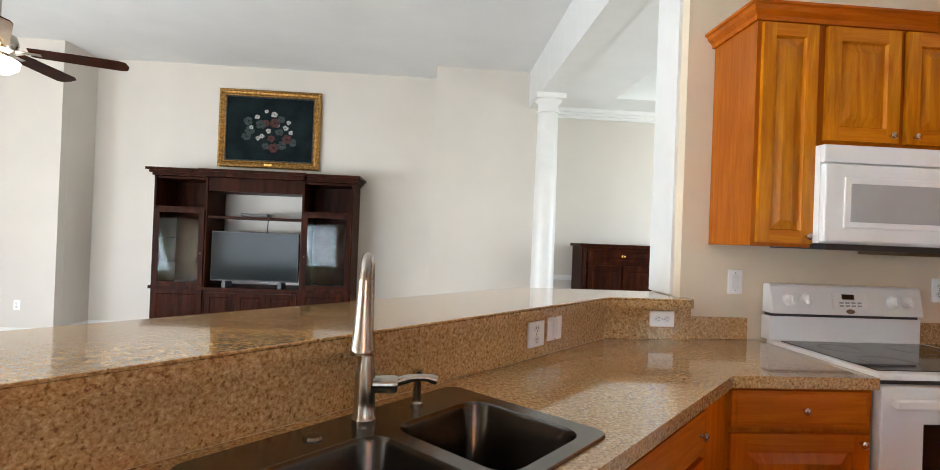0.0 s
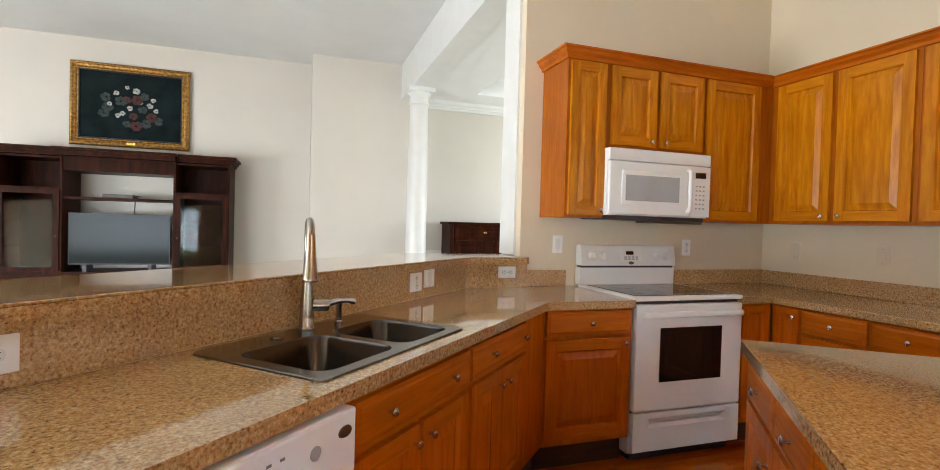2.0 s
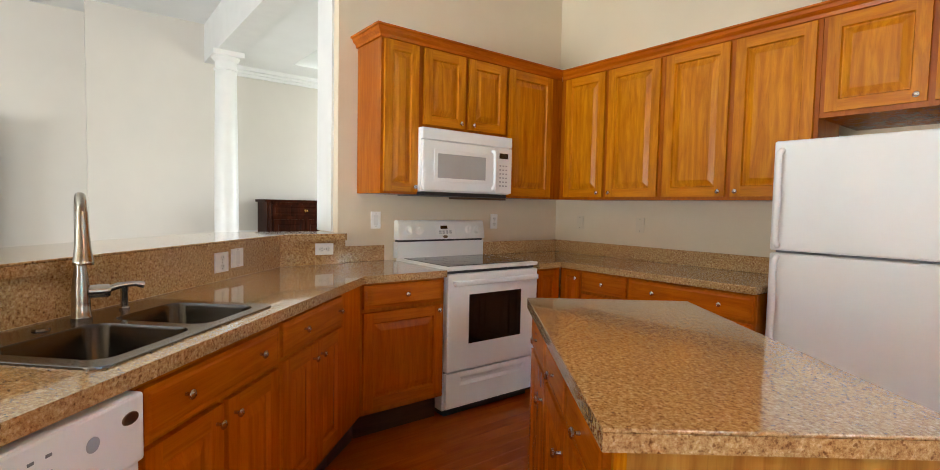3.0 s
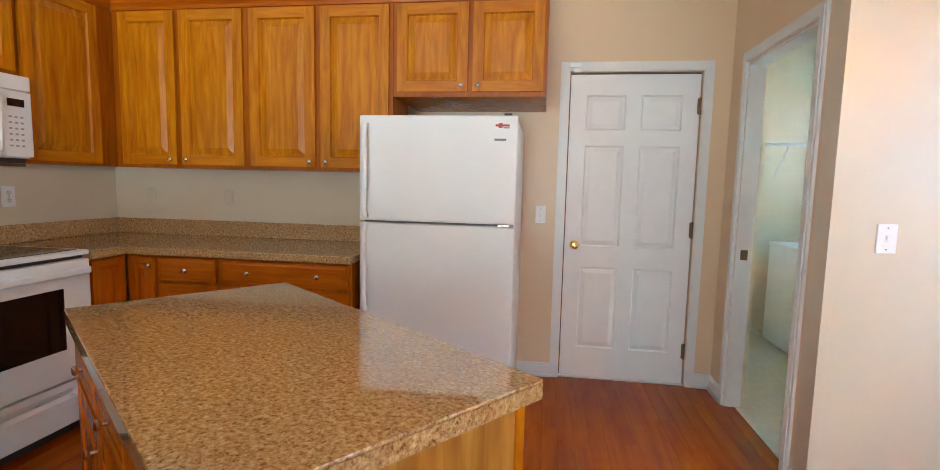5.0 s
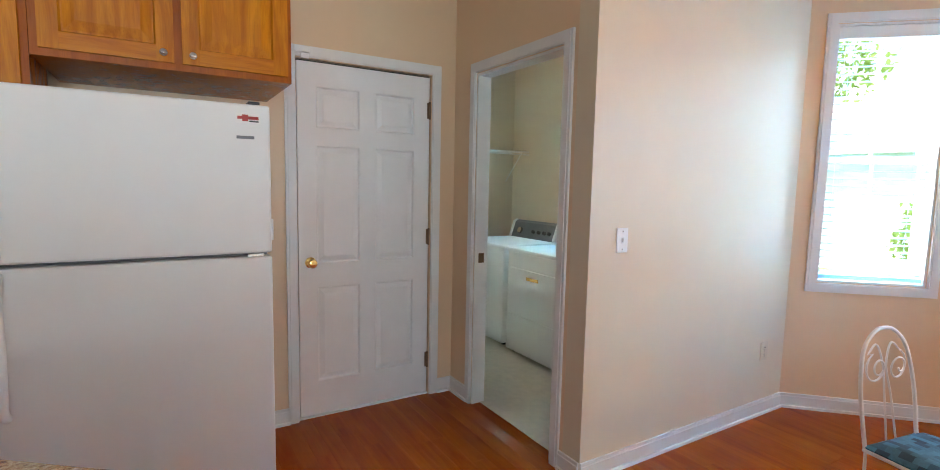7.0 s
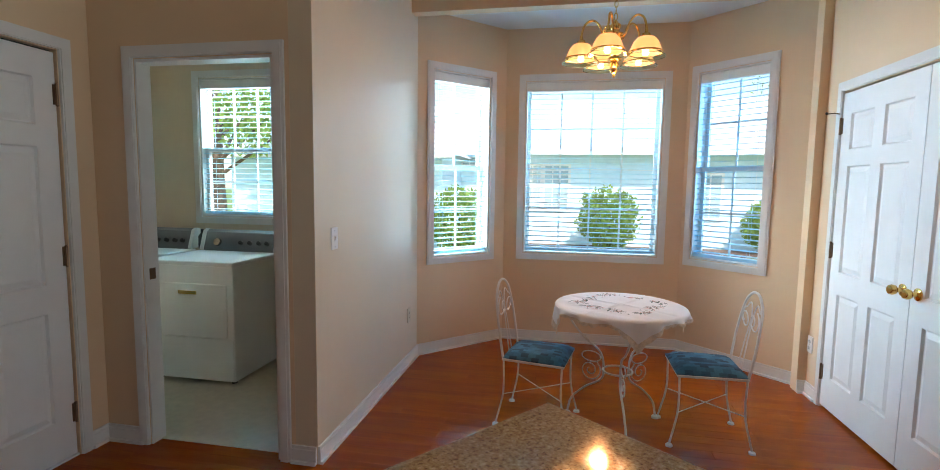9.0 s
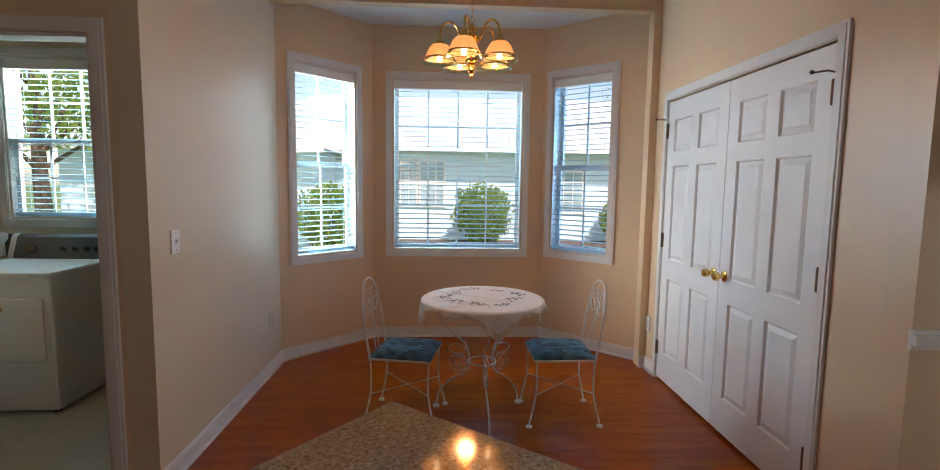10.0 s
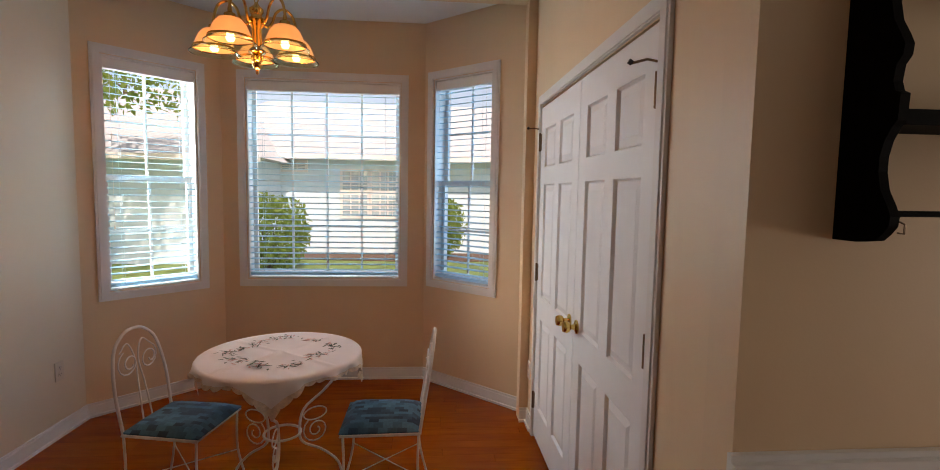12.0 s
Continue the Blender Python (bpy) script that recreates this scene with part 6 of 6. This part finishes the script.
for x0, x1, z0, z1, y in ((1.22, 1.93, 1.13, 1.76, 0), (2.07, 2.80, 1.13, 1.76, 0), (1.22, 1.93, 1.90, 2.45, 0), (2.07, 2.80, 1.90, 2.45, 0), (-3.2, -2.3, 0.95, 2.2, 0), (3.9, 4.55, 2.48, 2.68, 0)):
    w = part("window", box(x0 - 0.08, y, z0 - 0.08, x1 + 0.08, y + 0.05, z1 + 0.08), TRIM, _h)
    part("pane", box(x0, y + 0.051, z0, x1, y + 0.055, z1), FARGLASS, w)
    bm = bmesh.new()
    for k in (1, 2):
        add_box(bm, x0 + (x1 - x0) * k / 3 - 0.015, y + 0.056, z0, x0 + (x1 - x0) * k / 3 + 0.015, y + 0.07, z1)
    for k in (1, 2, 3):
        add_box(bm, x0, y + 0.056, z0 + (z1 - z0) * k / 4 - 0.015, x1, y + 0.071, z0 + (z1 - z0) * k / 4 + 0.015)
    part("grille", bm, TRIM, w)
setting("mulch_bed", prism([(-7, HY + 0.05), (4.5, HY + 0.05), (4.2, HY + 1.5), (1, HY + 1.9), (-6, HY + 1.6)], -0.349, -0.33), MULCH)
FOLIAGE = let_light_through(surface("shrub_leaf", (0.15, 0.23, 0.055), 0.6, vary=0.5, scale=9), 0.45, (0.30, 0.42, 0.08))
BARK = surface("bark", (0.12, 0.085, 0.06), 0.9, vary=0.3, scale=20)


def leafy(bm, rnd, centre, radius, n, size):
    """Loose leaves through a rounded crown, thicker towards its skin."""
    for _ in range(n):
        d = Vector((rnd.gauss(0, 1), rnd.gauss(0, 1), rnd.gauss(0, 1))).normalized()
        r = (0.45 + 0.6 * rnd.random() ** 0.6) * (1 + 0.22 * noise.noise(d * 2.3 + Vector(centre)))
        c = Vector(centre) + Vector((d.x * radius[0] * r, d.y * radius[1] * r, d.z * radius[2] * r))
        m = pose(*c, rnd.uniform(0, 360), rnd.uniform(0, 360), rnd.uniform(0, 360))
        s = size * rnd.uniform(0.6, 1.3)
        bm.faces.new([bm.verts.new(m @ Vector(v)) for v in ((-s, 0, 0), (0, -0.45 * s, 0.1 * s), (s, 0, 0), (0, 0.45 * s, 0.1 * s))])


def shrub(x, y, r, h, seed, label):
    rnd = random.Random(seed)
    s = thing("shrub", pose(x, y, -0.35), label, "shrub")
    bm = bmesh.new()
    leafy(bm, rnd, (0, 0, h * 0.52), (r, r, h * 0.5), 2600, 0.075)
    part("foliage", bm, FOLIAGE, s)
    bm = bmesh.new()
    for k in range(7):
        a = rnd.uniform(0, 6.28)
        add_tube(bm, [(0.05 * math.cos(a), 0.05 * math.sin(a), 0), (r * 0.6 * math.cos(a), r * 0.6 * math.sin(a), h * 0.6)], [0.025, 0.008], 5)
    part("stem", bm, BARK, s)


shrub(0.05, HY + 0.9, 0.85, 1.75, 3, "rounded bright green shrub before the white house")
shrub(3.95, HY + 3.3, 0.9, 1.7, 4, "rounded green shrub by the house corner")
shrub(-4.4, HY + 0.9, 0.8, 1.5, 6, "dull green shrub under a window")


def tree(x, y, h, seed, label, crown):
    rnd = random.Random(seed)
    t = thing("tree", pose(x, y, -0.35), label, "tree")
    bm = bmesh.new()
    add_tube(bm, [(0, 0, 0), (0.05, 0.03, h * 0.3), (0.0, 0.1, h * 0.6), (0.05, 0.0, h * 0.85)], [0.17, 0.13, 0.09, 0.03], 9)
    for k in range(9):
        a = rnd.uniform(0, 6.28)
        z = h * rnd.uniform(0.3, 0.65)
        add_tube(bm, [(0.02, 0.03, z), (0.5 * crown * math.cos(a), 0.5 * crown * math.sin(a), z + h * 0.12), (crown * 0.85 * math.cos(a), crown * 0.85 * math.sin(a), z + h * 0.2)], [0.05, 0.03, 0.01], 6)
    part("trunk", bm, BARK, t)
    bm = bmesh.new()
    for k in range(16):
        a, q = rnd.uniform(0, 6.28), rnd.random() ** 0.5
        leafy(bm, rnd, (crown * q * math.cos(a), crown * q * math.sin(a), h * rnd.uniform(0.45, 0.95)), (crown * 0.42, crown * 0.42, h * 0.11), 170, 0.09)
    part("crown", bm, FOLIAGE, t)


tree(9.1, -9.9, 6.0, 21, "leafy green tree outside the laundry window", 1.8)
tree(6.7, -10.2, 7.0, 24, "leafy green tree shading the white house wall", 1.9)
tree(13.6, -24.0, 9.5, 22, "tall leafy tree behind the white house", 3.2)
tree(-11.0, -25.0, 11.0, 23, "tall leafy tree behind the white house", 3.6)

# ---- plank floor of kitchen and nook ----
_fl = setting("floor", prism([(-1.6, -0.925), (CX - 0.02, -0.925), (CX - 0.02, -3.38), (0.24, -4.08), (1.85, -4.08), (NX + 0.02, -3.4), (NX + 0.02, LY - 0.06), (DX + 0.05, LY - 0.06), (DX + 0.05, 0.5), (KX, KY), (1.3, KY), (-1.6, -0.5)], -0.012, -0.003), SEAM, label="reddish-brown plank floor of kitchen and nook", category="floor")
rnd = random.Random(8)
PW_ = 0.083
_bev = {}


def plank_mesh(l):
    key = round(l, 2)
    if key not in _bev:
        g = 0.0007
        me = bpy.data.meshes.new("plank")
        w = PW_
        e = 0.0004
        vs = [(0, 0, -0.003), (l, 0, -0.003), (l, w, -0.003), (0, w, -0.003), (e, e, -g), (l - e, e, -g), (l - e, w - e, -g), (e, w - e, -g),
              (g, g, 0), (l - g, g, 0), (l - g, w - g, 0), (g, w - g, 0)]
        fs = [(8, 9, 10, 11)]
        for a, b in ((0, 4), (4, 8)):
            for i in range(4):
                j = (i + 1) % 4
                fs.append((a + i, a + j, b + j, b + i))
        me.from_pydata(vs, [], fs)
        me.materials.append(PLANK)
        _bev[key] = me
    return _bev[key]


def plank_span(a, b):
    """Where a strip of floor between two y's starts and ends."""
    lo, hi = CX - 0.02, NX + 0.02
    if b < P0[1]:
        hi = min(hi, P1[0] + (a - P1[1]) * (P0[0] - P1[0]) / (P0[1] - P1[1]) + 0.03)
    if b < P3[1]:
        lo = max(lo, P2[0] + (a - P2[1]) * (P3[0] - P2[0]) / (P3[1] - P2[1]) - 0.03)
    if b > LY - 0.05:
        hi = DX + 0.02
    if b > -0.93:
        lo = max(-1.55, b - 1.45)
    if b > 0.5:
        hi = KX
    return lo, hi


y = -4.06
while y + PW_ < KY:
    lo, hi = plank_span(y, y + PW_)
    x = lo - rnd.choice((0.0, 0.3, 0.6, 0.9, 1.1))
    while x < hi:
        l = rnd.choice((0.9, 1.2, 1.5, 1.5))
        x0, x1 = max(x, lo), min(x + l, hi)
        if x1 - x0 > 0.06:
            o = new("plank", plank_mesh(x1 - x0))
            o.parent = _fl
            o.location = (x0, y, 0)
        x += l
    y += PW_
